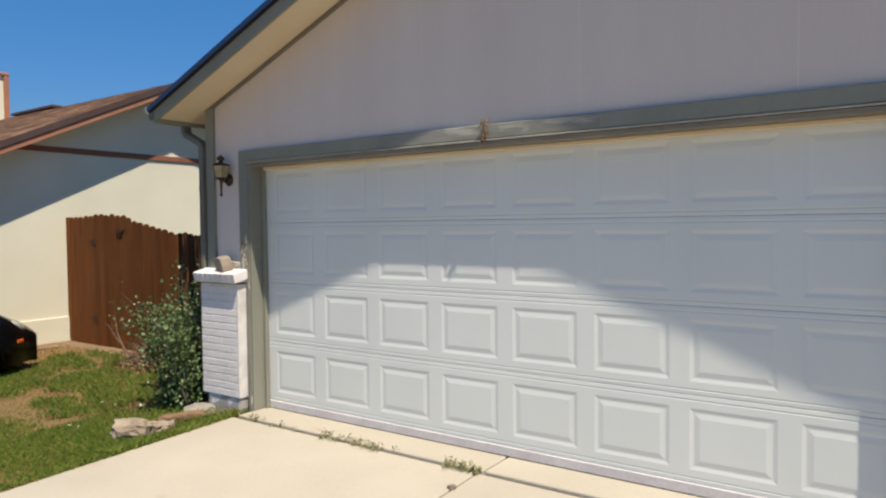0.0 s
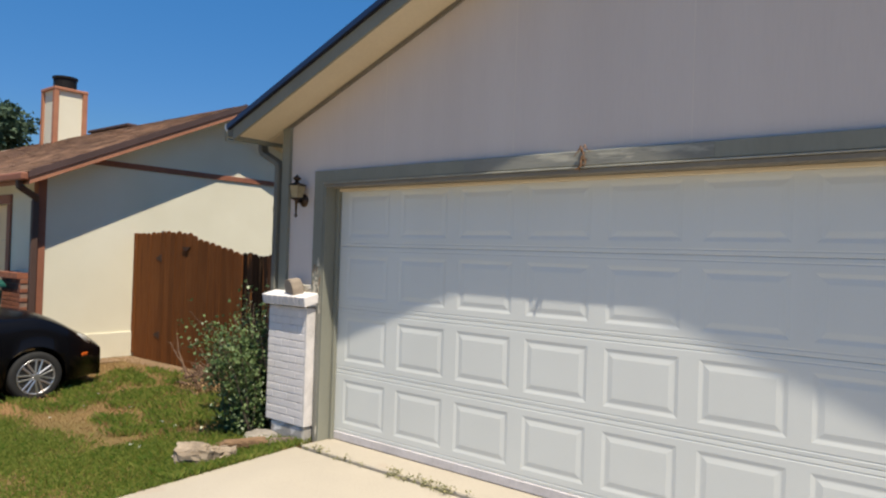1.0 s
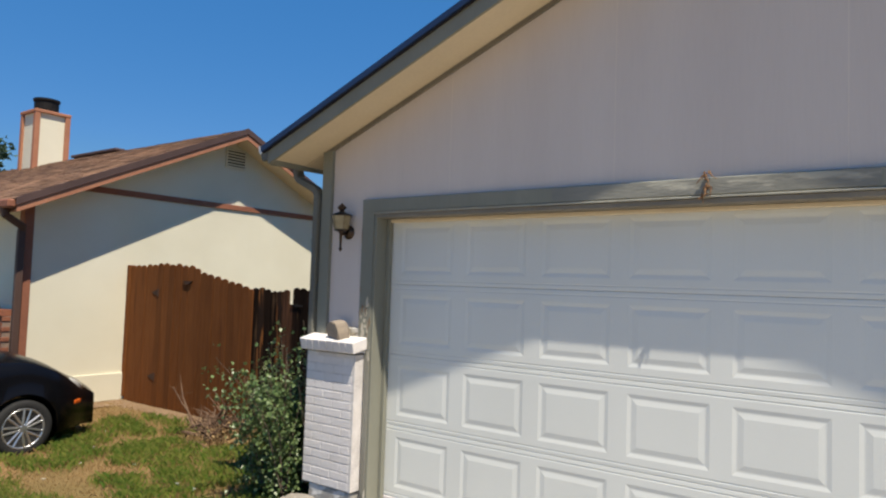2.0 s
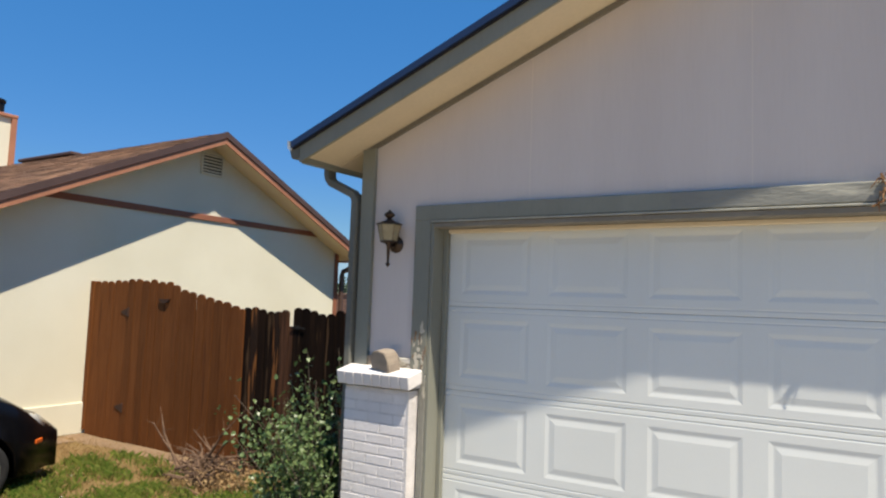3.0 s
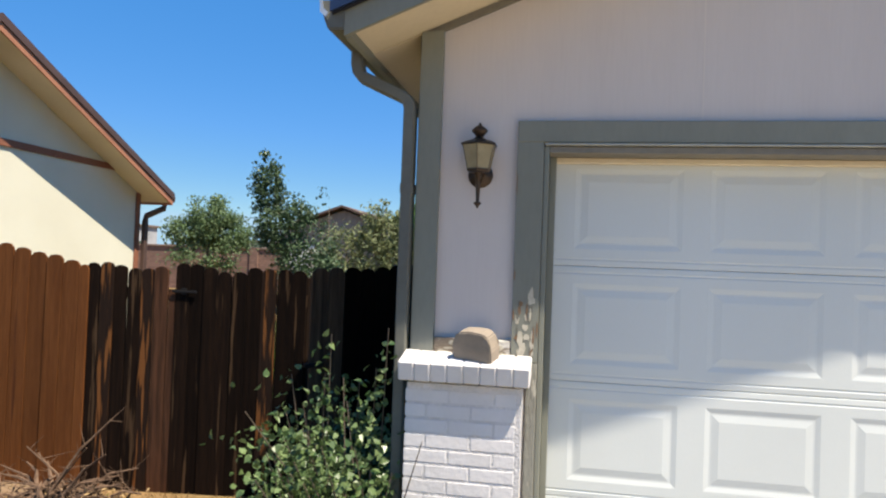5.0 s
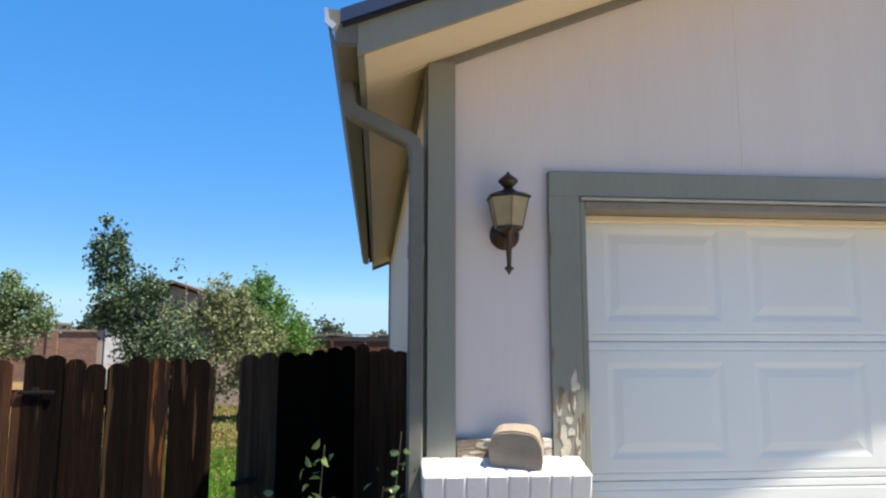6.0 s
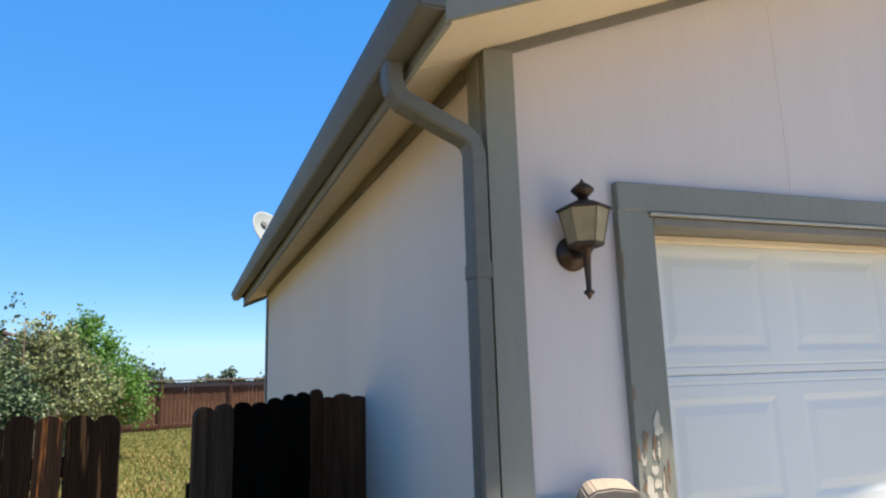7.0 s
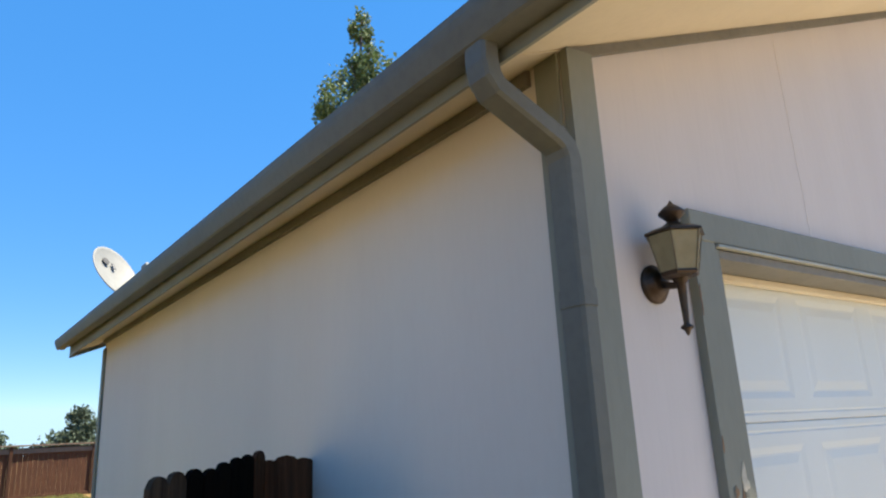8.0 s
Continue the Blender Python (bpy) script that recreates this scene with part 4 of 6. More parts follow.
def build_lamp():
    lx, ly = -5.088, 4.018
    lamp = empty("wall_lamp", "aged bronze carriage lamp with frosted panes on the siding", "wall lamp", (0, 0, 0))
    back = pose(lx, FACE - 0.001, 2.046, 90, 0, 0)
    part("backplate", lathe(bmesh.new(), [(0.056, 0.0), (0.057, 0.006), (0.050, 0.013), (0.043, 0.015), (0.038, 0.026), (0.020, 0.032)], (0, 0, 0), 24, back), BRONZE, lamp, smooth=True)
    part("arm", tube(bmesh.new(), [(lx, FACE - 0.02, 2.046), (lx, 4.062, 2.034), (lx, 4.038, 2.030), (lx, ly, 2.05)], 0.011, 10), BRONZE, lamp, smooth=True)
    part("tail", lathe(bmesh.new(), [(0.030, 2.056), (0.024, 2.045), (0.013, 2.03), (0.011, 1.99), (0.008, 1.925), (0.008, 1.920), (0.017, 1.914), (0.017, 1.908), (0.009, 1.903), (0.006, 1.896), (0.001, 1.888)], (lx, ly, 0), 14), BRONZE, lamp, smooth=True)
    z0, z1, r0, r1 = 2.060, 2.170, 0.053, 0.078

    def corner(r, k, z):
        a = math.pi / 6 + k * math.pi / 3
        return Vector((lx + r * math.cos(a), ly + r * math.sin(a), z))
    for k in range(6):
        bm = bmesh.new()
        q = [corner(r0, k, z0), corner(r0, k + 1, z0), corner(r1, k + 1, z1), corner(r1, k, z1)]
        inner = [Vector((lx, ly, p.z)).lerp(p, 0.94) for p in q]
        a = [bm.verts.new(p) for p in q]
        b = [bm.verts.new(p) for p in inner]
        bm.faces.new(a)
        bm.faces.new(b[::-1])
        for i in range(4):
            bm.faces.new((a[i], b[i], b[(i + 1) % 4], a[(i + 1) % 4]))
        part("pane", bm, LAMP_GLASS, lamp)
        part("glazing_bar", tube(bmesh.new(), [corner(r0 + 0.001, k, z0), corner(r1 + 0.001, k, z1)], 0.0022, 6), LAMP_BRASS, lamp)
    part("base_ring", lathe(bmesh.new(), [(0.030, 2.046), (0.052, 2.052), (0.057, 2.058), (0.056, 2.063)], (lx, ly, 0), 6, pose(0, 0, 0, 0, 0, 30)), BRONZE, lamp)
    part("roof_cap", lathe(bmesh.new(), [(0.078, 2.166), (0.088, 2.168), (0.086, 2.174), (0.060, 2.186), (0.034, 2.194), (0.022, 2.202), (0.014, 2.208)], (lx, ly, 0), 6, pose(0, 0, 0, 0, 0, 30)), BRONZE, lamp)
    part("finial", lathe(bmesh.new(), [(0.013, 2.206), (0.020, 2.214), (0.037, 2.231), (0.036, 2.237), (0.021, 2.251), (0.011, 2.257), (0.006, 2.263), (0.001, 2.271)], (lx, ly, 0), 16), BRONZE, lamp, smooth=True)


build_lamp()


# ---- stones ----
def stone(name, label, at, size, seed, material, turn=0, tilt=0, chunk=1.0):
    """A broken stone: a squared block roughened by noise."""
    bm = bmesh.new()
    bmesh.ops.create_cube(bm, size=1.0)
    bmesh.ops.subdivide_edges(bm, edges=bm.edges, cuts=7, use_grid_fill=True)
    for v in bm.verts:
        p = v.co.copy()
        rr = p.normalized() * 0.62
        p = p.lerp(rr, 0.35)
        n = noise.noise_vector(p * 2.4 + Vector((seed * 7.1, seed, 0))) * 0.22 + noise.noise_vector(p * 7 + Vector((seed, 0, 3))) * 0.07
        p += n * chunk
        if chunk > 1.5:
            step = 0.16 * noise.noise((round(p.z * 4.5) * 3.7, seed, 0.5))
            p.x *= 1 + step
            p.y *= 1 + step
        v.co = Vector((p.x * size[0], p.y * size[1], p.z * size[2]))
    ob = put_mesh(bm, name, material)
    ob.matrix_world = pose(*at, tilt, 0, turn)
    return tagged(ob, label, "stone")


def build_ledge_stone():
    w, h, d = 0.178, 0.140, 0.098
    pts = [(-w / 2, 0), (w / 2, 0), (w / 2 + 0.004, h * 0.45)]
    for k in range(7):
        a = math.pi * k / 6
        ca, sa = math.cos(a), math.sin(a)
        pts.append((math.copysign(abs(ca) ** 0.62, ca) * w * 0.48, h * 0.58 + sa ** 0.66 * h * 0.42))
    pts.append((-w / 2 - 0.004, h * 0.45))
    bm = prismed(pts, "y", 0, d)
    bmesh.ops.bevel(bm, geom=[e for e in bm.edges], offset=0.006, segments=2, affect="EDGES")
    for v in bm.verts:
        v.co += noise.noise_vector(v.co * 14) * 0.004
    ob = put_mesh(bm, "ledge_stone", PAVER)
    ob.matrix_world = pose(-5.082, 3.976, 1.209, 11, 0, -17)
    return tagged(ob, "tan round-topped stone leaning on the brick ledge", "stone")


build_ledge_stone()
SLAB_STONE = mat("grey_slab_stone", (0.30, 0.27, 0.235), (0.21, 0.19, 0.165), 8.0, 0.9, 0.6, 40, contrast=0.2)
stone("limestone", "beige broken limestone on the lawn edge", (-5.09, 3.14, -0.05), (0.28, 0.20, 0.20), 1, ROCK, 55, 0, 1.5)
stone("limestone", "small beige broken limestone beside the driveway", (-5.03, 3.34, -0.055), (0.16, 0.15, 0.15), 2, ROCK, 60, 0, 1.5)
stone("flat_stone", "grey flat stone in the grass by the pier", (-5.30, 3.93, -0.06), (0.34, 0.16, 0.06), 3, SLAB_STONE, 20, 14)
stone("flat_stone", "dark flat stone at the foot of the pier", (-5.01, 3.90, -0.045), (0.20, 0.11, 0.09), 4, GREY_WOOD, 62, -12)


def build_mulch():
    bm = bmesh.new()
    n = 12
    rows = []
    for j in range(n + 1):
        row = []
        for i in range(n + 1):
            u, v = i / n * 2 - 1, j / n * 2 - 1
            r = math.hypot(u, v)
            x, y = -5.36 + u * 0.27, 3.62 + v * 0.18
            hgt = 0.07 * max(0, 1 - r * r) + 0.012 * noise.noise((x * 12, y * 12, 0)) - 0.012
            row.append(bm.verts.new((x, y, ground_z(x, y) + hgt)))
        rows.append(row)
    for j in range(n):
        for i in range(n):
            bm.faces.new((rows[j][i], rows[j][i + 1], rows[j + 1][i + 1], rows[j + 1][i]))
    m = mat("reddish_mulch", (0.12, 0.07, 0.035), (0.19, 0.115, 0.06), 14, 0.95, 0.9, 40)
    return tagged(put_mesh(bm, "mulch_mound", m, smooth=True), "low mound of reddish mulch by the driveway", "mulch", kind="stuff")


build_mulch()
stone("wood_log", "short weathered brown log beside the limestone", (-5.17, 3.63, -0.045), (0.36, 0.11, 0.10), 6, mat("weathered_log_wood", (0.24, 0.145, 0.08), (0.15, 0.09, 0.05), 8, 0.9, 0.8, 30, (1, 5, 5)), 62, 0, 0.6)["category"] = "log"


# ---- dead nest on the header ----
def build_nest():
    bm = bmesh.new()
    r = random.Random(5)
    for i in range(22):
        x, z = -2.36 + r.gauss(0, 0.014), 2.20 + r.uniform(0, 0.13)
        a, l = r.gauss(0, 0.5), r.uniform(0.02, 0.06)
        y = TRIM - 0.010 - r.uniform(0, 0.02)
        tube(bm, [(x, y, z), (x + math.sin(a) * l * 0.5, y - 0.004, z - math.cos(a) * l * 0.5), (x + math.sin(a) * l * 1.1, y, z - math.cos(a) * l)], 0.0045, 5, 0.002)
    m = mat("dry_brown_nest_fibre", (0.20, 0.105, 0.05), (0.30, 0.17, 0.09), 40, 0.95, 0.4, 80)
    return tagged(put_mesh(bm, "dry_nest", m), "remains of a dry brown nest stuck to the header board", "nest")


build_nest()

# ---- car ----
CAR_PAINT = mat("black_car_paint", (0.003, 0.003, 0.004), (0.004, 0.004, 0.005), 2.0, 0.22, 0.0, 60, spec=0.18)
TYRE = mat("tyre_rubber", (0.018, 0.018, 0.018), None, 20, 0.85, 0.4, 80)
ALLOY = mat("silver_alloy", (0.62, 0.62, 0.63), None, 9, 0.30, 0.05, 60, metal=0.85)
DARK = mat("black_plastic", (0.008, 0.008, 0.008), None, 9, 0.6, 0.2, 60)
LENS = mat("clear_lamp_lens", (0.55, 0.55, 0.52), None, 12, 0.12, 0.0, 60, metal=0.3)
AMBER = mat("amber_marker_lens", (0.65, 0.12, 0.02), None, 12, 0.2, 0.0, 60)
CAR_GLASS = mat("dark_car_glass", (0.012, 0.014, 0.016), None, 3, 0.05, 0.0, 60)


def build_car():
    car = empty("car", "black compact car parked on the lawn with silver multi-spoke wheels", "car")
    WR = 0.295
    yf, yr = 0.0, -2.52
    hw = 0.84
    nose, tail = 0.88, -3.45

    def smooth(a, b, t):
        t = max(0.0, min(1.0, (t - a) / (b - a)))
        return t * t * (3 - 2 * t)

    def floor_z(y):
        z = 0.20
        for c in (yf, yr):
            d = abs(y - c)
            if d < WR + 0.055:
                z = max(z, WR + math.sqrt((WR + 0.055) ** 2 - d * d) - 0.01)
        return z

    def deck(y):
        # bonnet, cabin shoulder and boot
        z = 0.945 + 0.045 * smooth(-0.9, -0.1, y) - 0.345 * smooth(-0.05, nose, y) ** 1.15
        if y < -2.5:
            z = 0.90 + 0.05 * smooth(-2.5, -3.2, y) - 0.15 * smooth(-3.3, tail, y)
        return z

    def half(y):
        return hw - 0.30 * smooth(0.30, nose + 0.02, y) ** 1.3 - 0.16 * smooth(-2.9, tail - 0.02, -(-y)) * (1 if y < -2.9 else 0)

    ys = sorted({round(tail + (nose - tail) * i / 70, 3) for i in range(71)} | {yf - 0.35, yf + 0.35, yr - 0.35, yr + 0.35})
    bm = bmesh.new()
    rings = []
    for y in ys:
        w, zf, zd = half(y), floor_z(y), deck(y)
        mid = max(zf + 0.02, min(zd - 0.12, 0.55))
        side = [(w - 0.05, zf), (w, zf + 0.02), (w, mid), (w - 0.012, mid + (zd - mid) * 0.5), (w - 0.05, zd - 0.045), (w - 0.13, zd - 0.004), (w * 0.5, zd + 0.045), (0, zd + 0.06)]
        if y > nose - 0.10:
            k = (y - (nose - 0.10)) / 0.10
            side = [(p, q - (q - 0.42) * 0.25 * k * (1 if q > 0.42 else -0.3)) for p, q in side]
        ring = [bm.verts.new((p, y, q)) for p, q in side] + [bm.verts.new((-p, y, q)) for p, q in side[-2::-1]]
        rings.append(ring)
    n = len(rings[0])
    for a, b in zip(rings, rings[1:]):
        for i in range(n):
            bm.faces.new((a[i], a[(i + 1) % n], b[(i + 1) % n], b[i]))
    bm.faces.new(rings[0])
    bm.faces.new(rings[-1][::-1])
    part("body", bm, CAR_PAINT, car, "glossy black bodywork", smooth=True)
    # cabin: glass house and roof
    bm = bmesh.new()
    st = [(-0.42, 0.70, 0.93, 0.90), (-0.75, 0.67, 1.12, 0.66), (-1.15, 0.63, 1.33, 0.56), (-1.55, 0.61, 1.37, 0.54), (-2.05, 0.61, 1.35, 0.54), (-2.45, 0.64, 1.22, 0.58), (-2.85, 0.66, 1.00, 0.64)]
    rings = []
    for y, wb, zt, wt in st:
        wb2 = 0.77
        zb = 0.90
        pts = [(wb2, zb), (wb2 - (wb2 - wt) * 0.55, zb + (zt - zb) * 0.6), (wt, zt - 0.02), (wt * 0.6, zt + 0.005), (0, zt + 0.015)]
        rings.append([bm.verts.new((p, y, q)) for p, q in pts] + [bm.verts.new((-p, y, q)) for p, q in pts[-2::-1]])
    n = len(rings[0])
    for a, b in zip(rings, rings[1:]):
        for i in range(n):
            bm.faces.new((a[i], a[(i + 1) % n], b[(i + 1) % n], b[i]))
    bm.faces.new(rings[0])
    bm.faces.new(rings[-1][::-1])
    cab = part("cabin_glass", bm, CAR_GLASS, car, "dark tinted windows", smooth=True)
    bm = bmesh.new()
    for s in (1, -1):
        tube(bm, [(s * 0.76, -0.36, 0.90), (s * 0.70, -0.75, 1.12), (s * 0.585, -1.15, 1.325), (s * 0.565, -1.6, 1.365), (s * 0.565, -2.05, 1.345), (s * 0.60, -2.45, 1.215), (s * 0.68, -2.95, 0.95)], 0.032, 8)
        tube(bm, [(s * 0.765, -1.42, 0.90), (s * 0.585, -1.45, 1.35)], 0.03, 8)
    part("pillar", bm, CAR_PAINT, car)
    bm = bmesh.new()
    rows = []
    for y, z in ((-1.12, 1.335), (-1.5, 1.39), (-2.05, 1.37), (-2.4, 1.25)):
        rows.append([bm.verts.new((x, y, z - 0.05 * (x / 0.58) ** 2)) for x in (-0.58, -0.3, 0, 0.3, 0.58)])
    for a, b in zip(rows, rows[1:]):
        for i in range(4):
            bm.faces.new((a[i], a[i + 1], b[i + 1], b[i]))
    bmesh.ops.solidify(bm, geom=bm.faces, thickness=0.02)
    part("roof", bm, CAR_PAINT, car, smooth=True)
    part("windscreen_cowl", boxed(-0.70, 0.70, -0.47, -0.36, 0.915, 0.955, 0.01), DARK, car)
    part("windscreen", prismed([(-0.44, 0.94), (-0.43, 0.955), (-1.12, 1.345), (-1.13, 1.33)], "x", -0.60, 0.60), mat("sunlit_windscreen", (0.30, 0.31, 0.33), None, 3, 0.08, 0, 60, metal=0.5), car, "windscreen catching the light")
    for s in (1, -1):
        bm = bmesh.new()
        bmesh.ops.create_uvsphere(bm, u_segments=12, v_segments=8, radius=1.0, matrix=Matrix.LocRotScale((s * 0.89, -0.62, 0.96), None, (0.10, 0.06, 0.065)))
        mir = part("wing_mirror", bm, CAR_PAINT, car, smooth=True)
        part("mirror_stalk", boxed(s * 0.80 - 0.05, s * 0.80 + 0.05, -0.65, -0.59, 0.91, 0.95, 0.01), DARK, mir)
        # headlamp, marker, wheels
        bm = bmesh.new()
        q = [(s * 0.735, 0.31, 0.815), (s * 0.53, 0.66, 0.715), (s * 0.48, 0.765, 0.63), (s * 0.62, 0.68, 0.61), (s * 0.775, 0.41, 0.705)]
        c = Vector((0, 0, 0))
        for p in q:
            c += Vector(p) / 5
        a = [bm.verts.new(Vector(p) + Vector((s * 0.008, 0.012, 0.012))) for p in q]
        b = [bm.verts.new(Vector(p) - Vector((s * 0.03, 0.03, 0.03))) for p in q]
        mid = bm.verts.new(c + Vector((s * 0.03, 0.03, 0.03)))
        for i in range(5):
            bm.faces.new((a[i], a[(i + 1) % 5], mid))
            bm.faces.new((a[i], b[i], b[(i + 1) % 5], a[(i + 1) % 5]))
        part("headlamp", bm, LENS, car, "clear headlamp", smooth=True)
        part("side_marker", boxed(-0.012, 0.012, -0.065, 0.065, -0.022, 0.022, 0.008, pose(s * (half(0.60) - 0.002), 0.60, 0.50, 0, 0, s * 38)), AMBER, car, "amber side marker")
        part("sill", boxed(s * 0.80 - 0.03, s * 0.80 + 0.03, -2.12, -0.40, 0.17, 0.23, 0.012), DARK, car)
        part("door_handle", boxed(s * 0.845 - 0.012, s * 0.845 + 0.012, -1.42, -1.22, 0.76, 0.79, 0.008), CAR_PAINT, car)
    part("bumper_lip", boxed(-0.52, 0.52, nose - 0.07, nose + 0.02, 0.20, 0.32, 0.03), DARK, car)
    turn = pose(0, 0, 0, 0, 90, 0)
    for y in (yf, yr):
        for s in (1, -1):
            wheel = part("wheel", lathe(bmesh.new(), [(0.19, -0.08), (0.20, 0.06), (0.205, 0.075)], (s * 0.75, y, WR), 32, turn if s == 1 else pose(0, 0, 0, 0, -90, 0)), DARK, car)
            mt = turn if s == 1 else pose(0, 0, 0, 0, -90, 0)
            part("tyre", lathe(bmesh.new(), [(0.20, -0.09), (0.27, -0.095), (0.292, -0.08), (0.295, 0.0), (0.292, 0.08), (0.27, 0.096), (0.225, 0.098), (0.205, 0.088)], (s * 0.75, y, WR), 36, mt), TYRE, wheel, "black rubber tyre", smooth=True)
            bm = bmesh.new()
            prof = [(0.205, 0.078), (0.212, 0.094), (0.206, 0.097), (0.192, 0.090), (0.190, 0.070)]
            lathe(bm, prof, (s * 0.75, y, WR), 36, mt)
            bmesh.ops.delete(bm, geom=[f for f in bm.faces if len(f.verts) > 8], context="FACES")
            part("rim", bm, ALLOY, wheel, "bright silver rim", smooth=True)
            bm = bmesh.new()
            lathe(bm, [(0.048, 0.05), (0.050, 0.088), (0.035, 0.096), (0.012, 0.098)], (s * 0.75, y, WR), 20, mt)
            for k in range(7):
                for off in (-0.027, 0.027):
                    a = 2 * math.pi * (k + 0.3) / 7
                    m2 = Matrix.Translation((s * 0.75, y, WR)) @ mt @ pose(0, 0, 0, 0, 0, math.degrees(a))
                    p0, p1 = m2 @ Vector((0.030, off * 0.55, 0.086)), m2 @ Vector((0.200, off * 1.25, 0.084))
                    tube(bm, [p0, p1], 0.0135, 6)
            part("spokes", bm, ALLOY, wheel, "silver paired spokes")
    car.matrix_world = pose(-9.10 - 0.87, 3.52, -0.29, 0, 0, 0)
    return car


build_car()

# ---- wheeled bins behind the car ----
TEAL = mat("teal_plastic", (0.008, 0.075, 0.058), (0.007, 0.058, 0.046), 5, 0.45, 0.15, 60)


def build_bin():
    b = empty("wheeled_bin", "teal plastic wheeled rubbish bin with a domed lid", "bin")
    bm = bmesh.new()
    lo = [bm.verts.new(p) for p in ((-0.23, -0.26, 0.05), (0.23, -0.26, 0.05), (0.23, 0.26, 0.05), (-0.23, 0.26, 0.05))]
    hi = [bm.verts.new(p) for p in ((-0.30, -0.34, 0.98), (0.30, -0.34, 0.98), (0.30, 0.34, 0.98), (-0.30, 0.34, 0.98))]
    bm.faces.new(lo[::-1])
    bm.faces.new(hi)
    for i in range(4):
        bm.faces.new((lo[i], lo[(i + 1) % 4], hi[(i + 1) % 4], hi[i]))
    bmesh.ops.bevel(bm, geom=bm.edges[:], offset=0.03, segments=2, affect="EDGES")
    part("body", bm, TEAL, b)
    bm = prismed([(-0.36, 0.985), (0.36, 0.985), (0.36, 1.02), (0.25, 1.07), (0.0, 1.09), (-0.25, 1.07), (-0.36, 1.02)], "x", -0.325, 0.325)
    bmesh.ops.bevel(bm, geom=bm.edges[:], offset=0.012, segments=2, affect="EDGES")
    part("lid", bm, TEAL, b, "domed teal lid")
    part("handle", tube(bmesh.new(), [(-0.25, 0.34, 0.95), (-0.25, 0.42, 0.97), (0.25, 0.42, 0.97), (0.25, 0.34, 0.95)], 0.016, 8), TEAL, b)
    for s in (-1, 1):
        part("wheel", lathe(bmesh.new(), [(0.03, -0.03), (0.12, -0.03), (0.13, 0), (0.12, 0.03), (0.03, 0.03)], (s * 0.27, 0.28, 0.13), 18, pose(0, 0, 0, 0, 90, 0)), TYRE, b)
    return b


bin0 = tagged(build_bin(), group="bins by the garage")
bin0.matrix_world = pose(-11.98, 3.62, -0.235, 0, 0, 90) @ Matrix.Scale(1.18, 4)
copy_thing(bin0, pose(-12.25, 2.70, -0.235, 0, 0, 78) @ Matrix.Scale(1.18, 4))

# ---- satellite dish ----
DISH = mat("grey_white_dish_paint", (0.24, 0.255, 0.25), None, 5, 0.5, 0.05, 60)


def build_dish():
    d = empty("satellite_dish", "grey-white satellite dish on the roof edge", "satellite dish")
    c = Vector((-5.40, 11.15, 3.58))
    m = Matrix.Translation(c) @ look((0, 0, 0), (0.52, -0.70, 0.48)).to_3x3().to_4x4()
    bm = bmesh.new()
    prof = [(0.01, 0.0), (0.10, -0.006), (0.20, -0.026), (0.26, -0.044), (0.28, -0.054), (0.288, -0.050), (0.285, -0.040), (0.20, -0.010), (0.10, 0.012), (0.01, 0.018)]
    rings = []
    for r, z in prof:
        rings.append([bm.verts.new(m @ Vector((r * math.cos(2 * math.pi * i / 28) * 1.06, r * math.sin(2 * math.pi * i / 28) * 1.22, z))) for i in range(28)])
    for a, b in zip(rings, rings[1:]):
        for i in range(28):
            bm.faces.new((a[i], a[(i + 1) % 28], b[(i + 1) % 28], b[i]))
    bm.faces.new(rings[0])
    bm.faces.new(rings[-1])
    part("reflector", bm, DISH, d, smooth=True)
    bm = bmesh.new()
    lathe(bm, [(0.045, -0.036), (0.045, -0.030)], (0, 0, 0), 16, m @ pose(0.08, 0.14, -0.004))
    part("emblem", bm, mat("dark_emblem_print", (0.05, 0.055, 0.06), None, 9, 0.6, 0, 60), d, "dark printed emblem")
    bm = bmesh.new()
    box(bm, -0.04, 0.0, 0.05, 0.13, -0.036, -0.026, 0.0, m)
    part("emblem", bm, mat("grey_emblem_print", (0.16, 0.17, 0.18), None, 9, 0.6, 0, 60), d)
    foot = Vector((-5.32, 11.25, roof_z(-5.32) + 0.03))
    part("mast", tube(bmesh.new(), [foot, foot + Vector((0, 0, 0.45)), c + Vector((0.03, 0.05, -0.05))], 0.022, 10), GUTTER, d)
    part("foot_plate", boxed(-0.10, 0.10, -0.08, 0.08, 0, 0.012, 0.003, pose(foot.x, foot.y, foot.z + 0.008, 0, -21.8, 0)), GUTTER, d)
    part("feed_arm", tube(bmesh.new(), [m @ Vector((0, -0.27, 0.0)), m @ Vector((0, -0.30, -0.30)), m @ Vector((0, -0.22, -0.40))], 0.013, 8), GUTTER, d)
    part("feed_horn", lathe(bmesh.new(), [(0.02, -0.04), (0.035, -0.03), (0.035, 0.04), (0.02, 0.06)], (0, 0, 0), 12, m @ pose(0, -0.19, -0.42)), DISH, d)


build_dish()

# ---- backyard: back fence, block wall, shed ----
YB = 30.0
back = empty("back_fence", "brown board fence with a flat top rail across the yard", "fence")
bm = bmesh.new()
x = -12.4
r = random.Random(8)
while x < 4.0:
    w = 0.14
    box(bm, x, x + w, YB + r.uniform(-0.006, 0.006), YB + 0.02, 0.12, 1.86)
    x += w + 0.005
tagged(part("board_run", bm, BACK_WOOD, back, "upright brown boards"), kind="stuff")
x = -12.4
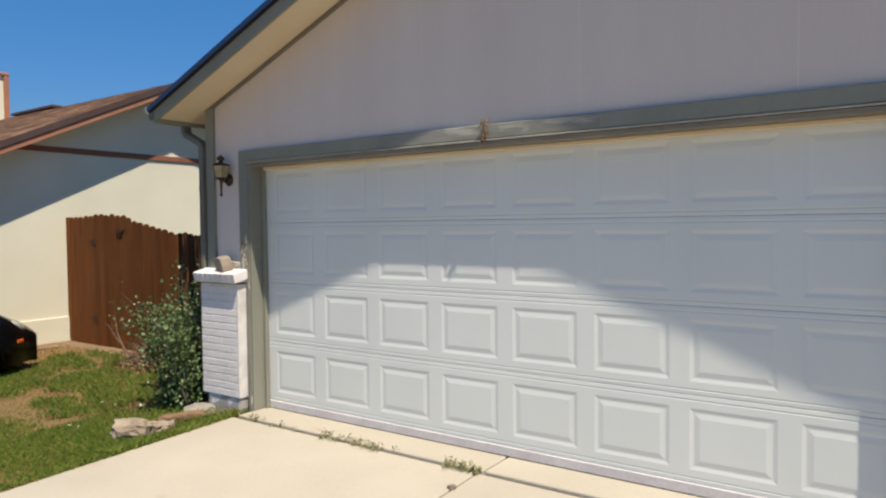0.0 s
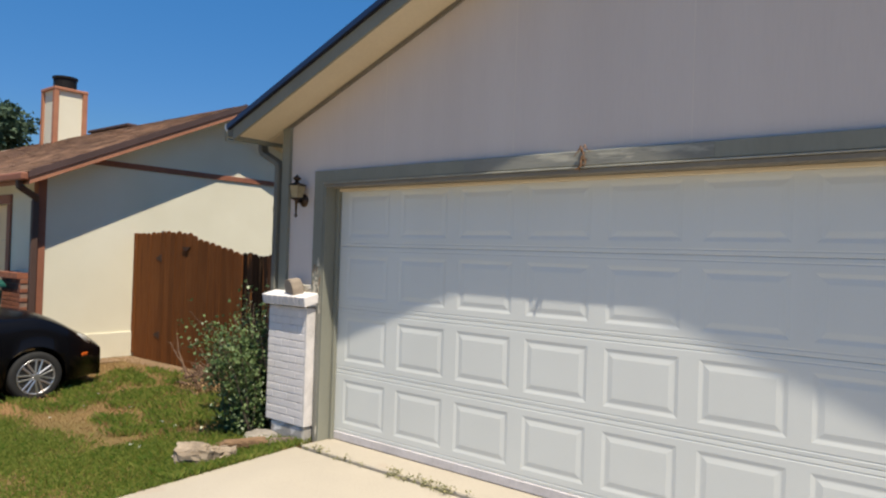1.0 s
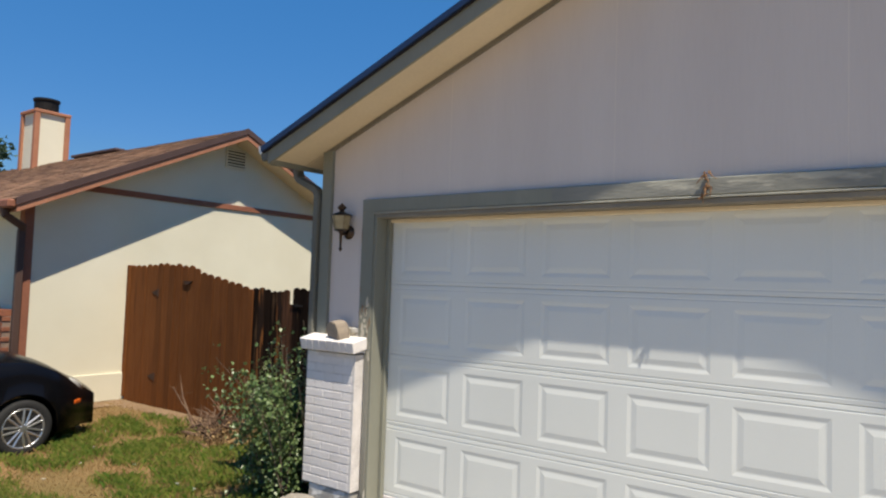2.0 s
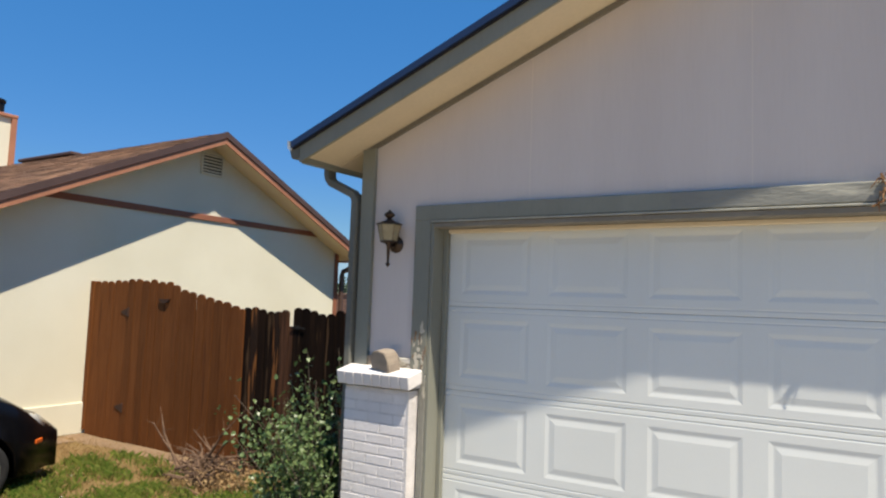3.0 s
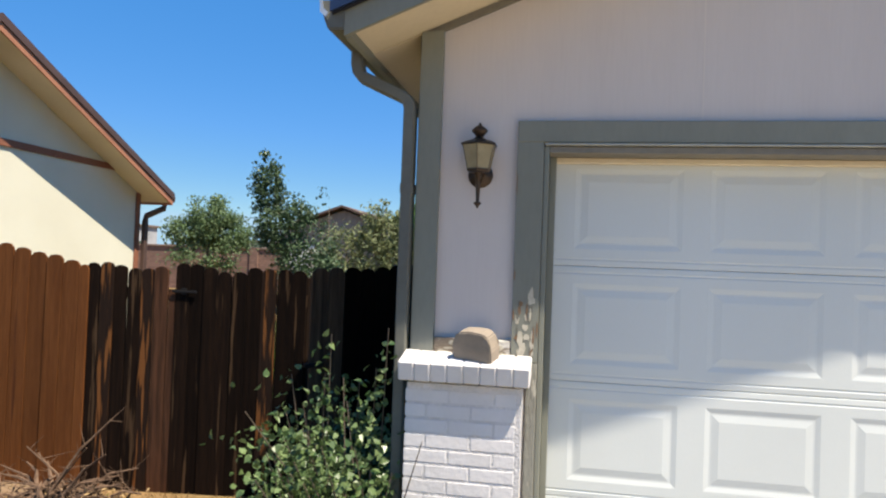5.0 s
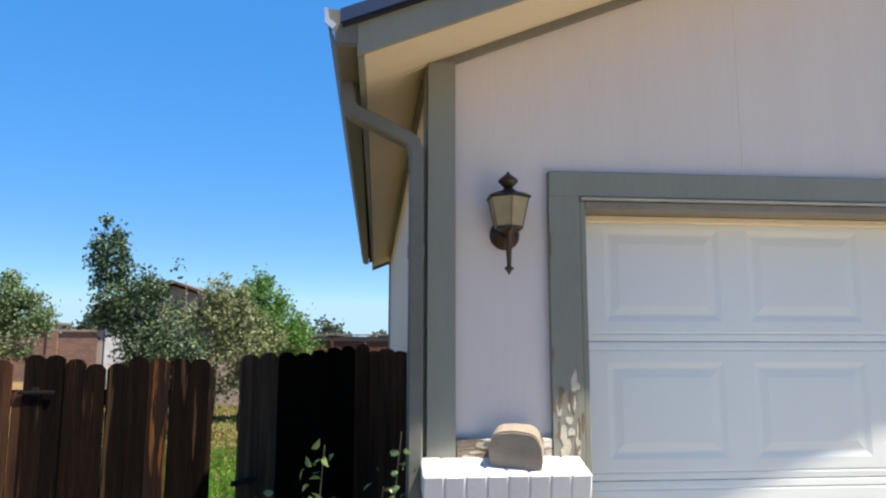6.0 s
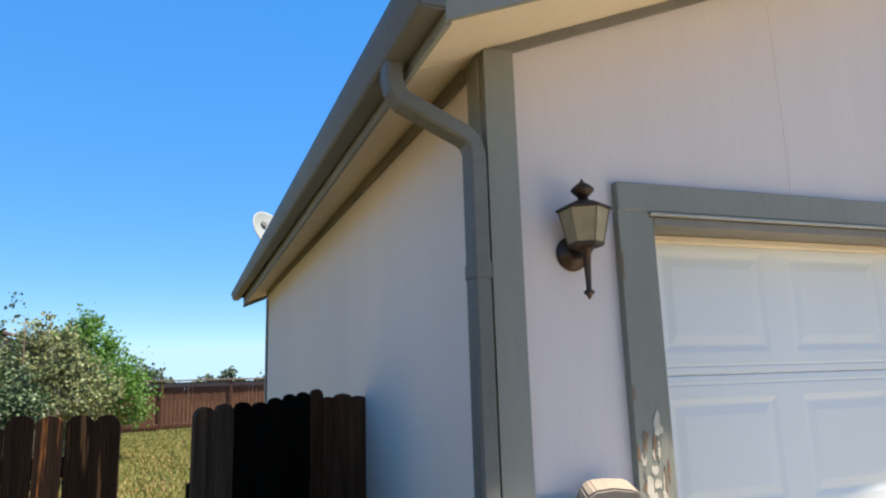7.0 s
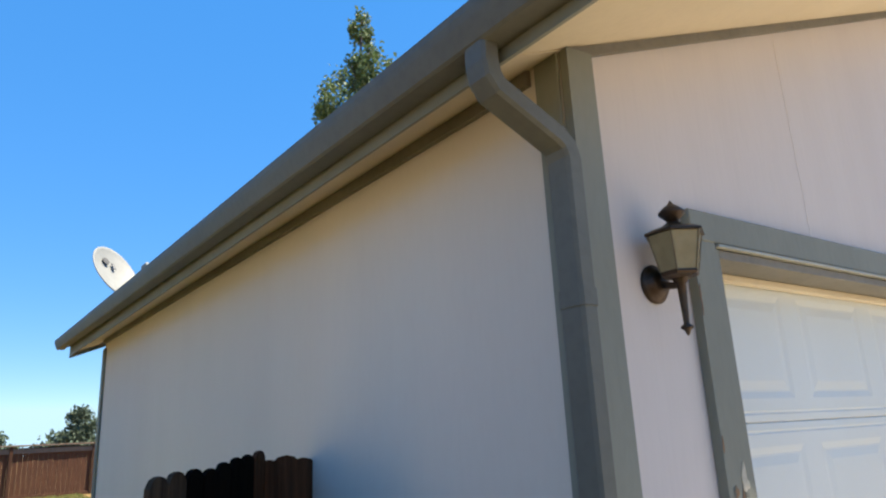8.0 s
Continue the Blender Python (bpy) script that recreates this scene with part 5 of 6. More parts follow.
while x < 4.1:
    part("post", boxed(x - 0.05, x + 0.05, YB - 0.07, YB - 0.012, 0.0, 1.90, 0.008), BACK_WOOD, back)
    part("upper_rail", boxed(x + 0.052, x + 2.39, YB - 0.045, YB - 0.012, 1.68, 1.83, 0.006), GREY_WOOD, back)
    part("lower_rail", boxed(x + 0.052, x + 2.39, YB - 0.045, YB - 0.012, 0.24, 0.37, 0.006), BACK_WOOD, back)
    part("cap_rail", boxed(x, x + 2.435, YB - 0.10, YB + 0.06, 1.905, 1.955, 0.006), GREY_WOOD, back)
    x += 2.44


def block_wall_mat():
    m = bpy.data.materials.new("brown_block_wall")
    m.use_nodes = True
    N, L = m.node_tree.nodes, m.node_tree.links
    geo = N.new("ShaderNodeNewGeometry")
    mp = N.new("ShaderNodeMapping")
    mp.inputs["Rotation"].default_value = (radians(90), 0, 0)
    L.new(geo.outputs["Position"], mp.inputs["Vector"])
    bt = N.new("ShaderNodeTexBrick")
    L.new(mp.outputs[0], bt.inputs["Vector"])
    for k, v in (("Color1", (0.25, 0.145, 0.105, 1)), ("Color2", (0.18, 0.10, 0.075, 1)), ("Mortar", (0.13, 0.09, 0.075, 1))):
        bt.inputs[k].default_value = v
    bt.inputs["Scale"].default_value = 2.4
    bt.inputs["Mortar Size"].default_value = 0.02
    b = N["Principled BSDF"]
    L.new(bt.outputs[0], b.inputs["Base Color"])
    b.inputs["Roughness"].default_value = 0.9
    bp = N.new("ShaderNodeBump")
    bp.inputs["Strength"].default_value = 0.6
    L.new(bt.outputs["Fac"], bp.inputs["Height"])
    bp.invert = True
    L.new(bp.outputs[0], b.inputs["Normal"])
    return m


BLOCK = block_wall_mat()
block = empty("block_wall", "brown patterned block wall with flat capping and piers", "wall")
x = -44.0
while x < -12.6:
    part("wall_panel", boxed(x + 0.2, x + 3.0, YB - 0.05, YB + 0.12, 0.0, 2.0), BLOCK, block)
    part("pier", boxed(x - 0.2, x + 0.199, YB - 0.12, YB + 0.2, 0.0, 2.08, 0.01), BLOCK, block)
    part("capping", boxed(x + 0.2, x + 3.0, YB - 0.10, YB + 0.17, 2.001, 2.09, 0.012), mat("grey_brown_capping", (0.24, 0.17, 0.135), None, 5, 0.9, 0.4, 30) if x == -44.0 else capmat, block)
    if x == -44.0:
        capmat = bpy.data.materials["grey_brown_capping"]
    x += 3.2

shed = empty("garden_shed", "tan garden shed with a white door and brown gable roof", "shed")
SX0, SX1, SY0, SY1, SR = -12.75, -9.2, 20.0, 23.0, 3.17
SM = (SX0 + SX1) / 2
TAN = mat("tan_shed_siding", (0.36, 0.30, 0.25), None, 2, 0.8, 0.3, 40, (6, 6, 0.4))
part("shed_wall", prismed([(SX0, 0.0), (SX1, 0.0), (SX1, 2.50), (SM, SR - 0.08), (SX0, 2.50)], "y", SY0, SY1), TAN, shed)
for s in (1, -1):
    xa = SX0 - 0.2 if s == 1 else SX1 + 0.2
    part("shed_roof", prismed([(xa, 2.47), (SM, SR), (SM, SR + 0.06), (xa, 2.53)], "y", SY0 - 0.25, SY1 + 0.2), mat("brown_shed_shingle", (0.13, 0.085, 0.07), None, 6, 0.9, 0.5, 60), shed)
part("shed_door", boxed(SX0 + 0.15, SX0 + 1.05, SY0 - 0.04, SY0 - 0.002, 0.05, 2.05, 0.01), mat("white_shed_door", (0.72, 0.72, 0.72), None, 4, 0.6, 0.1, 40), shed, "white panelled door")
part("shed_trim", boxed(SX0 - 0.03, SX0 + 0.09, SY0 - 0.03, SY0 - 0.002, 0.0, 2.48, 0.004), TAN, shed)


# ---- plants ----
BUSH_LEAF = island_mat("bush_leaf", (0.04, 0.085, 0.024), (0.165, 0.225, 0.085), 0.38, 0.25)
PALE_LEAF = island_mat("grey_green_leaf", (0.10, 0.13, 0.05), (0.25, 0.27, 0.12), 0.6, 0.25)
BRIGHT_LEAF = island_mat("bright_green_leaf", (0.06, 0.16, 0.022), (0.13, 0.26, 0.05), 0.6, 0.35)
DARK_LEAF = island_mat("dark_green_leaf", (0.028, 0.062, 0.024), (0.08, 0.13, 0.055), 0.5, 0.25)
WILLOW_LEAF = island_mat("willow_leaf", (0.07, 0.13, 0.045), (0.155, 0.215, 0.09), 0.6, 0.25)
PINE_LEAF = island_mat("dark_tree_leaf", (0.025, 0.062, 0.036), (0.06, 0.105, 0.055), 0.7, 0.15)
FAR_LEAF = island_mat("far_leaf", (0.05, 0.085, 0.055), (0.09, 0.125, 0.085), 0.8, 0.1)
GRASS = island_mat("grass_blade", (0.065, 0.145, 0.012), (0.25, 0.265, 0.055), 0.6, 0.3)
DRY_GRASS = island_mat("dry_grass_blade", (0.21, 0.125, 0.048), (0.34, 0.23, 0.095), 0.8, 0.2)
YARD_GRASS = island_mat("yard_grass_blade", (0.055, 0.18, 0.010), (0.13, 0.26, 0.03), 0.7, 0.3)
OLIVE_GRASS = island_mat("olive_grass_blade", (0.11, 0.145, 0.025), (0.22, 0.215, 0.07), 0.8, 0.25)
BARK = mat("grey_brown_bark", (0.16, 0.12, 0.09), (0.10, 0.075, 0.055), 14, 0.9, 0.8, 50)
TWIG = mat("dead_grey_twig", (0.19, 0.115, 0.07), (0.075, 0.043, 0.027), 18, 0.9, 0.5, 60)
prng = np.random.default_rng(7)


def leaf_mesh(name, centres, size, material, parent=None, label="", rounded=False, droop=0.0, narrow=0.62):
    """Many small bent leaves, each a little plate of its own, at the given places."""
    n = len(centres)
    c = np.asarray(centres)
    d = prng.normal(size=(n, 3))
    d[:, 2] -= droop
    d /= np.linalg.norm(d, axis=1)[:, None]
    k = prng.normal(size=(n, 3))
    s = np.cross(d, k)
    s /= np.linalg.norm(s, axis=1)[:, None] + 1e-9
    u = np.cross(s, d)
    L = size * prng.uniform(0.6, 1.25, n)[:, None]
    W = L * narrow
    if rounded:
        prof = [(0.0, 0.0), (0.22, 0.42), (0.55, 0.46), (1.0, 0.0), (0.55, -0.46), (0.22, -0.42)]
    else:
        prof = [(0.0, 0.0), (0.45, 0.5), (1.0, 0.0), (0.45, -0.5)]
    m = len(prof)
    V = np.empty((n, m, 3))
    for i, (a, b) in enumerate(prof):
        V[:, i] = c + d * L * a + s * W * b + u * L * (0.18 * abs(b) * 2 - 0.10 * a * a)
    me = bpy.data.meshes.new(name)
    idx = np.arange(n * m).reshape(n, m)
    me.from_pydata(V.reshape(-1, 3).tolist(), [], idx.tolist())
    me.materials.append(material)
    ob = new(name, me)
    if parent:
        ob.parent = parent
    if label:
        ob["label"] = label
    return ob


def blob_points(blobs):
    """Points scattered in clumps: each blob is (centre, radii, count); denser towards the outside, uneven."""
    out = []
    for c, r, n in blobs:
        nc = max(4, n // 45)
        cd = prng.normal(size=(nc, 3))
        cd /= np.linalg.norm(cd, axis=1)[:, None]
        cc = cd * prng.uniform(0.35, 1.0, nc)[:, None] ** 0.6
        pick = prng.integers(0, nc, n)
        p = cc[pick] + prng.normal(size=(n, 3)) * 0.17
        out.append(np.asarray(c) + p * np.asarray(r))
    return np.concatenate(out)


def tree(name, label, base, stems, blobs, leaf, material, rounded=False, droop=0.2, category="tree", bark=None):
    t = empty(name, label, category)
    bm = bmesh.new()
    for pts, r0, r1 in stems:
        tube(bm, pts, r0, 7, r1)
    part("trunk", bm, bark or BARK, t, smooth=True)
    leaf_mesh("crown", blob_points(blobs), leaf, material, t, rounded=rounded, droop=droop)
    return t


def limbs(base, top, n, spread, r0, seed):
    """A trunk from base to top and limbs that leave it."""
    q = random.Random(seed)
    b, tp = Vector(base), Vector(top)
    mid = b.lerp(tp, 0.5) + Vector((q.uniform(-0.06, 0.06), q.uniform(-0.06, 0.06), 0)) * (tp - b).length * 0.5
    out = [([b, b.lerp(mid, 0.5), mid, mid.lerp(tp, 0.5), tp], r0, r0 * 0.15)]
    for i in range(n):
        f = 0.25 + 0.65 * i / max(1, n - 1)
        s = b.lerp(mid, f * 2) if f < 0.5 else mid.lerp(tp, f * 2 - 1)
        a = q.uniform(0, 2 * math.pi)
        e = s + Vector((math.cos(a) * spread, math.sin(a) * spread, spread * q.uniform(0.4, 1.1))) * (1.15 - f)
        m = s.lerp(e, 0.5) + Vector((0, 0, -0.05 * spread))
        out.append(([s, m, e], r0 * 0.45 * (1.1 - f), r0 * 0.08))
    return out


# bush by the pier: many thin stems with small round leaves
def build_bush():
    bush = empty("bush", "leafy green shrub growing between fence and pier", "shrub")
    q = random.Random(21)
    bm = bmesh.new()
    pts = []
    for i in range(100):
        bx, by = q.uniform(-5.86, -5.47), q.uniform(3.92, 4.80)
        h = q.uniform(0.48, 1.02) + (0.22 if q.random() < 0.22 else 0.0)
        lx, ly = q.gauss(-0.10, 0.15) + (bx + 5.75) * 0.3, q.gauss(-0.10, 0.15) + (by - 4.4) * 0.3
        if by > 4.3:
            h *= 0.82
        b = Vector((bx, by, ground_z(bx, by)))
        t = b + Vector((lx * h * 1.4, ly * h * 1.2, h * 1.03))
        t.x = max(t.x, -5.97 + 0.10 * (4.4 - by) + q.uniform(0, 0.12))
        m = b.lerp(t, 0.5) + Vector((lx * -0.1, ly * -0.1, 0.08))
        tube(bm, [b, m, t], 0.006, 5, 0.002)
        n = int(58 + 60 * h)
        for k in range(n):
            f = q.uniform(0.06, 1.0)
            p = (b.lerp(m, f * 2) if f < 0.5 else m.lerp(t, f * 2 - 1)) + Vector((q.gauss(0, 0.075), q.gauss(0, 0.075), q.gauss(0, 0.05)))
            if p.x > -5.42:
                p.x = -5.42 - abs(q.gauss(0, 0.05))
            pts.append(tuple(p))
    # taller sprigs above the rest
    for tx, ty, tz in ((-5.73, 4.0, 1.30), (-5.76, 4.02, 1.12), (-5.47, 4.02, 1.34), (-5.53, 4.06, 1.15), (-5.62, 4.1, 1.08)):
        b = Vector((tx - 0.05, ty + 0.25, ground_z(tx, ty)))
        t = Vector((tx, ty, tz))
        m = b.lerp(t, 0.55) + Vector((-0.03, 0.03, 0.05))
        tube(bm, [b, m, t], 0.006, 5, 0.002)
        for k in range(30):
            p = m.lerp(t, q.uniform(0.1, 1.0)) + Vector((q.gauss(0, 0.035), q.gauss(0, 0.04), q.gauss(0, 0.03)))
            p.x = min(p.x, -5.42)
            pts.append(tuple(p))
    part("stem_work", bm, BARK, bush)
    leaf_mesh("foliage", pts, 0.038, BUSH_LEAF, bush, rounded=True, droop=0.3, narrow=0.75)
    return bush


build_bush()


# dead brush heap before the fence, with a heap of dry leaves
def build_brush():
    q = random.Random(31)
    bm = bmesh.new()
    for i in range(105):
        bx, by = -8.00 + q.gauss(0, 0.20), 5.10 + q.gauss(0, 0.12)
        a = q.uniform(0, 2 * math.pi)
        l = q.uniform(0.2, 0.55)
        up = q.uniform(0.0, 0.45) if i % 15 else q.uniform(0.8, 1.2)
        b = Vector((bx, by, ground_z(bx, by) + q.uniform(0.0, 0.16)))
        e = b + Vector((math.cos(a) * l, math.sin(a) * l * 0.5, l * up))
        m = b.lerp(e, 0.55) + Vector((q.gauss(0, 0.04), q.gauss(0, 0.03), 0.04))
        tube(bm, [b, m, e], q.uniform(0.007, 0.023), 5, 0.004)
        for k in range(3):
            s = m.lerp(e, q.random())
            tube(bm, [s, s + Vector((q.gauss(0, 0.08), q.gauss(0, 0.05), abs(q.gauss(0, 0.07))))], 0.003, 4, 0.001)
    ob = tagged(put_mesh(bm, "brush_heap", TWIG), "heap of dead grey twigs in front of the gate", "brush", kind="stuff")
    pts = [(-7.60 + q.gauss(0, 0.15), 4.98 + q.gauss(0, 0.10), ground_z(-7.8, 4.98) + abs(q.gauss(0, 0.08))) for i in range(2600)]
    tagged(leaf_mesh("dry_leaves", pts, 0.048, island_mat("dry_tan_leaf", (0.27, 0.165, 0.075), (0.46, 0.31, 0.15), 0.9, 0.2), narrow=0.3), "heap of dry tan leaves beside the brush", "leaves", kind="stuff")


build_brush()

# poplar sapling, shrubs and trees of the yard
tree("poplar_sapling", "slender young poplar with fluttering dark leaves", None,
     limbs((-8.05, 9.6, 0.0), (-8.60, 9.7, 2.98), 14, 0.38, 0.030, 1) + limbs((-7.95, 9.9, 0.0), (-7.82, 9.8, 2.35), 10, 0.32, 0.022, 2),
     [((-8.62, 9.7, 2.58), (0.25, 0.24, 0.38), 1500), ((-8.42, 9.7, 2.08), (0.38, 0.31, 0.40), 3000), ((-8.06, 9.7, 1.52), (0.46, 0.37, 0.38), 3000), ((-8.66, 9.7, 2.95), (0.14, 0.13, 0.18), 100), ((-7.95, 9.8, 2.22), (0.22, 0.18, 0.45), 140), ((-7.98, 9.8, 0.9), (0.38, 0.36, 0.36), 420)],
     0.050, DARK_LEAF, True)
tree("grey_shrub", "tall grey-green shrub with pale fluttering leaves", None,
     limbs((-9.2, 17.2, 0.0), (-9.0, 17.2, 2.9), 10, 0.8, 0.05, 3) + limbs((-9.9, 17.4, 0.0), (-10.0, 17.4, 2.4), 8, 0.7, 0.04, 4) + limbs((-8.3, 17.0, 0.0), (-8.2, 17.0, 2.2), 8, 0.6, 0.04, 5),
     [((-9.0, 17.2, 2.3), (0.6, 0.6, 0.7), 2600), ((-9.9, 17.4, 1.8), (0.85, 0.6, 0.7), 2600), ((-8.4, 17.0, 1.6), (0.75, 0.6, 0.7), 2600), ((-9.2, 17.0, 1.0), (1.1, 0.6, 0.7), 2000), ((-9.0, 17.2, 2.95), (0.25, 0.25, 0.25), 60)],
     0.085, PALE_LEAF, True)
tree("green_tree", "small bright green feathery tree in the yard", None,
     limbs((-8.7, 20.5, 0.0), (-8.7, 20.5, 3.2), 12, 0.8, 0.06, 6),
     [((-8.8, 20.5, 2.75), (0.65, 0.6, 0.7), 2600), ((-8.4, 20.5, 2.1), (0.85, 0.7, 0.7), 2800), ((-8.1, 20.5, 1.5), (0.85, 0.7, 0.7), 2200), ((-8.75, 20.5, 3.3), (0.3, 0.3, 0.3), 120)],
     0.10, BRIGHT_LEAF, False)
tree("willow_tree", "rounded soft green tree beside the block wall", None,
     limbs((-17.6, 24.5, 0.0), (-17.6, 24.5, 3.5), 12, 1.0, 0.08, 7),
     [((-17.7, 24.5, 3.15), (0.75, 0.8, 0.75), 2600), ((-18.3, 24.5, 2.45), (0.85, 0.8, 0.75), 2600), ((-16.9, 24.5, 2.45), (0.9, 0.8, 0.8), 2800), ((-17.6, 24.3, 1.7), (1.4, 0.8, 0.7), 1800)],
     0.12, WILLOW_LEAF, False)
tree("tall_poplar", "tall narrow poplar rising behind the house", None,
     limbs((2.4, 20.5, 0.0), (2.95, 20.5, 15.3), 26, 1.5, 0.2, 9),
     [((2.95, 20.5, 14.7), (0.42, 0.42, 0.8), 560), ((3.30, 20.5, 13.4), (0.75, 0.7, 0.75), 1000), ((2.65, 20.5, 13.0), (0.55, 0.6, 0.7), 600), ((2.0, 20.5, 11.9), (0.75, 0.8, 0.9), 1000), ((3.2, 20.5, 11.8), (0.9, 0.9, 1.0), 900), ((2.6, 20.5, 9.5), (1.4, 1.2, 1.6), 900), ((2.4, 20.5, 6.5), (1.6, 1.4, 2.0), 900)],
     0.15, WILLOW_LEAF, True)
tree("round_tree", "dark green tree behind the neighbour's roof", None, limbs((-30.2, 10.0, 0.0), (-30.2, 10.0, 6.6), 18, 1.0, 0.16, 10),
     [((-30.2, 10.0, 5.0), (1.5, 1.3, 0.7), 900), ((-30.5, 10.0, 5.8), (1.1, 1.0, 0.7), 800), ((-29.8, 10.0, 6.2), (1.0, 0.9, 0.6), 700), ((-30.2, 10.0, 6.75), (0.6, 0.6, 0.45), 320)], 0.22, PINE_LEAF, False)
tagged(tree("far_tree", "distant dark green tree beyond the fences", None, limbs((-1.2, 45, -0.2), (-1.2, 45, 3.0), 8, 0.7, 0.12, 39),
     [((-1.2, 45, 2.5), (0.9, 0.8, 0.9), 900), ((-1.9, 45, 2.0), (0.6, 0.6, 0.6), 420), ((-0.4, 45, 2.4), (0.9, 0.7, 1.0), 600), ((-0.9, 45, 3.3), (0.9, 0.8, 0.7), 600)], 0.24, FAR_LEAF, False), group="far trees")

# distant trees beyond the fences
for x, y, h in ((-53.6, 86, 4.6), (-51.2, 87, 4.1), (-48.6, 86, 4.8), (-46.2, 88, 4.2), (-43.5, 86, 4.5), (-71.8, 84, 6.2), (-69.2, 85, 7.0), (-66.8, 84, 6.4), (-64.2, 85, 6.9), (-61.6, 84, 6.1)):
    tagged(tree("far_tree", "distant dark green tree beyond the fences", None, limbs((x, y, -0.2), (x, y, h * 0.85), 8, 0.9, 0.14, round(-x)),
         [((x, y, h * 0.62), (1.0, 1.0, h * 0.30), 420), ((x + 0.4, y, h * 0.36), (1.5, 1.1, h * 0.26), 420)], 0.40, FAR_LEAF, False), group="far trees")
frn = random.Random(17)
for i in range(26):
    x = -78 + i * 3.6 + frn.uniform(-1.4, 1.4)
    y = 78 + frn.uniform(-10, 14)
    h = frn.uniform(2.6, 5.2)
    w = frn.uniform(1.6, 2.8)
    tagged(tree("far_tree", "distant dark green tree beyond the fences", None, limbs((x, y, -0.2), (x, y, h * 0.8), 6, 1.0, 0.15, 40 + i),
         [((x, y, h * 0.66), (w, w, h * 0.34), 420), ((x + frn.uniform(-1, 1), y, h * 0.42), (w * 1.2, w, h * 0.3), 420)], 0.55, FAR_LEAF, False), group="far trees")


# ---- grass ----
def blades(name, label, n, sample, height, material, width=0.006):
    """Single bent blades of grass rooted in the soil."""
    P, H = [], []
    tries = 0
    while len(P) < n and tries < n * 6:
        tries += 1
        s = sample()
        if s:
            P.append((s[0], s[1], ground_z(s[0], s[1]) - 0.004))
            H.append(s[2])
    P, H = np.array(P), np.array(H)
    m = len(P)
    a = prng.uniform(0, 2 * np.pi, m)
    side = np.stack([np.cos(a), np.sin(a), np.zeros(m)], 1)
    b = prng.uniform(0, 2 * np.pi, m)
    lean = np.stack([np.cos(b), np.sin(b), np.zeros(m)], 1) * prng.uniform(0.1, 0.75, m)[:, None]
    h = (height * H * prng.uniform(0.5, 1.3, m))[:, None]
    w = width * prng.uniform(0.7, 1.4, m)[:, None]
    up = np.array((0, 0, 1.0))
    V = np.stack([P - side * w / 2, P + side * w / 2, P + (up * 0.55 + lean * 0.35) * h + side * w * 0.4, P + (up * (1 - 0.25) + lean) * h], 1)
    me = bpy.data.meshes.new(name)
    me.from_pydata(V.reshape(-1, 3).tolist(), [], np.arange(m * 4).reshape(m, 4).tolist())
    me.materials.append(material)
    return tagged(new(name, me), label, "grass", kind="stuff")


gr = random.Random(51)


def lawn_cover(x, y):
    v = 0.10 + 0.55 * noise.noise((x * 0.55, y * 0.7, 3.1)) + 0.35 * noise.noise((x * 1.9, y * 1.9, 1.7))
    dry = 1.0 * max(0.0, min(1.0, (y - 2.8) / 1.2)) * (1.8 if x < -7.0 else 1.35 if x < -6.3 else 0.45) + 0.55 * max(0.0, min(1.0, (2.4 - y) / 0.8)) * (1 if x > -7.0 else 0.3)
    return v - dry


def lawn_spot():
    x, y = gr.uniform(-11.4, -4.84), gr.uniform(0.3, 5.7)
    c = lawn_cover(x, y)
    if c < gr.uniform(-0.45, 0.28):
        return None
    near = 1.5 if (x > -6.2 and y > 2.8) else 1.0
    return (x, y, (0.75 + 0.5 * max(0, c)) * near)


def dry_spot():
    x, y = gr.uniform(-11.4, -4.84), gr.uniform(0.3, 5.75)
    if lawn_cover(x, y) > gr.uniform(-0.2, 0.6):
        return None
    return (x, y, 0.7)


blades("lawn_grass", "patchy green lawn grass beside the driveway", 110000, lawn_spot, 0.064, GRASS, 0.0046)
blades("dry_lawn_grass", "short dry tan grass between the green patches", 75000, dry_spot, 0.043, DRY_GRASS, 0.0046)
blades("front_grass", "patchy lawn grass along the driveway towards the street", 26000, lambda: (gr.uniform(-11.4, -4.88), gr.uniform(-5.0, 0.3), 1.0), 0.06, GRASS, 0.009)
blades("yard_grass", "green grass just behind the fence", 36000, lambda: (gr.uniform(-10.5, -5.5), gr.uniform(5.95, 13.0), 1.0), 0.10, YARD_GRASS, 0.012)
blades("far_yard_grass", "sunlit olive grass of the back yard", 55000, lambda: (gr.uniform(-12.0, -3.0), 12.0 + 17.5 * gr.random() ** 1.2, 1.0), 0.10, OLIVE_GRASS, 0.02)


tufts = [(gr.uniform(-9.8, -6.2), gr.uniform(3.3, 5.3), gr.uniform(0.05, 0.16)) for i in range(110)]


def tuft_spot():
    x, y, r = gr.choice(tufts)
    return (x + gr.gauss(0, r), min(y + gr.gauss(0, r * 0.7), 5.6), 1.0)


blades("grass_tuft", "scattered taller grass tufts near the gate", 13000, tuft_spot, 0.10, GRASS)
blades("dry_tuft", "scattered dry straw among the grass near the gate", 7000, tuft_spot, 0.07, DRY_GRASS)


def edge_spot():
    y = gr.uniform(0.3, 4.0)
    return (-4.87 - abs(gr.gauss(0, 0.05)), y, 0.9)


blades("edge_grass", "fringe of grass along the driveway edge", 2500, edge_spot, 0.055, GRASS)


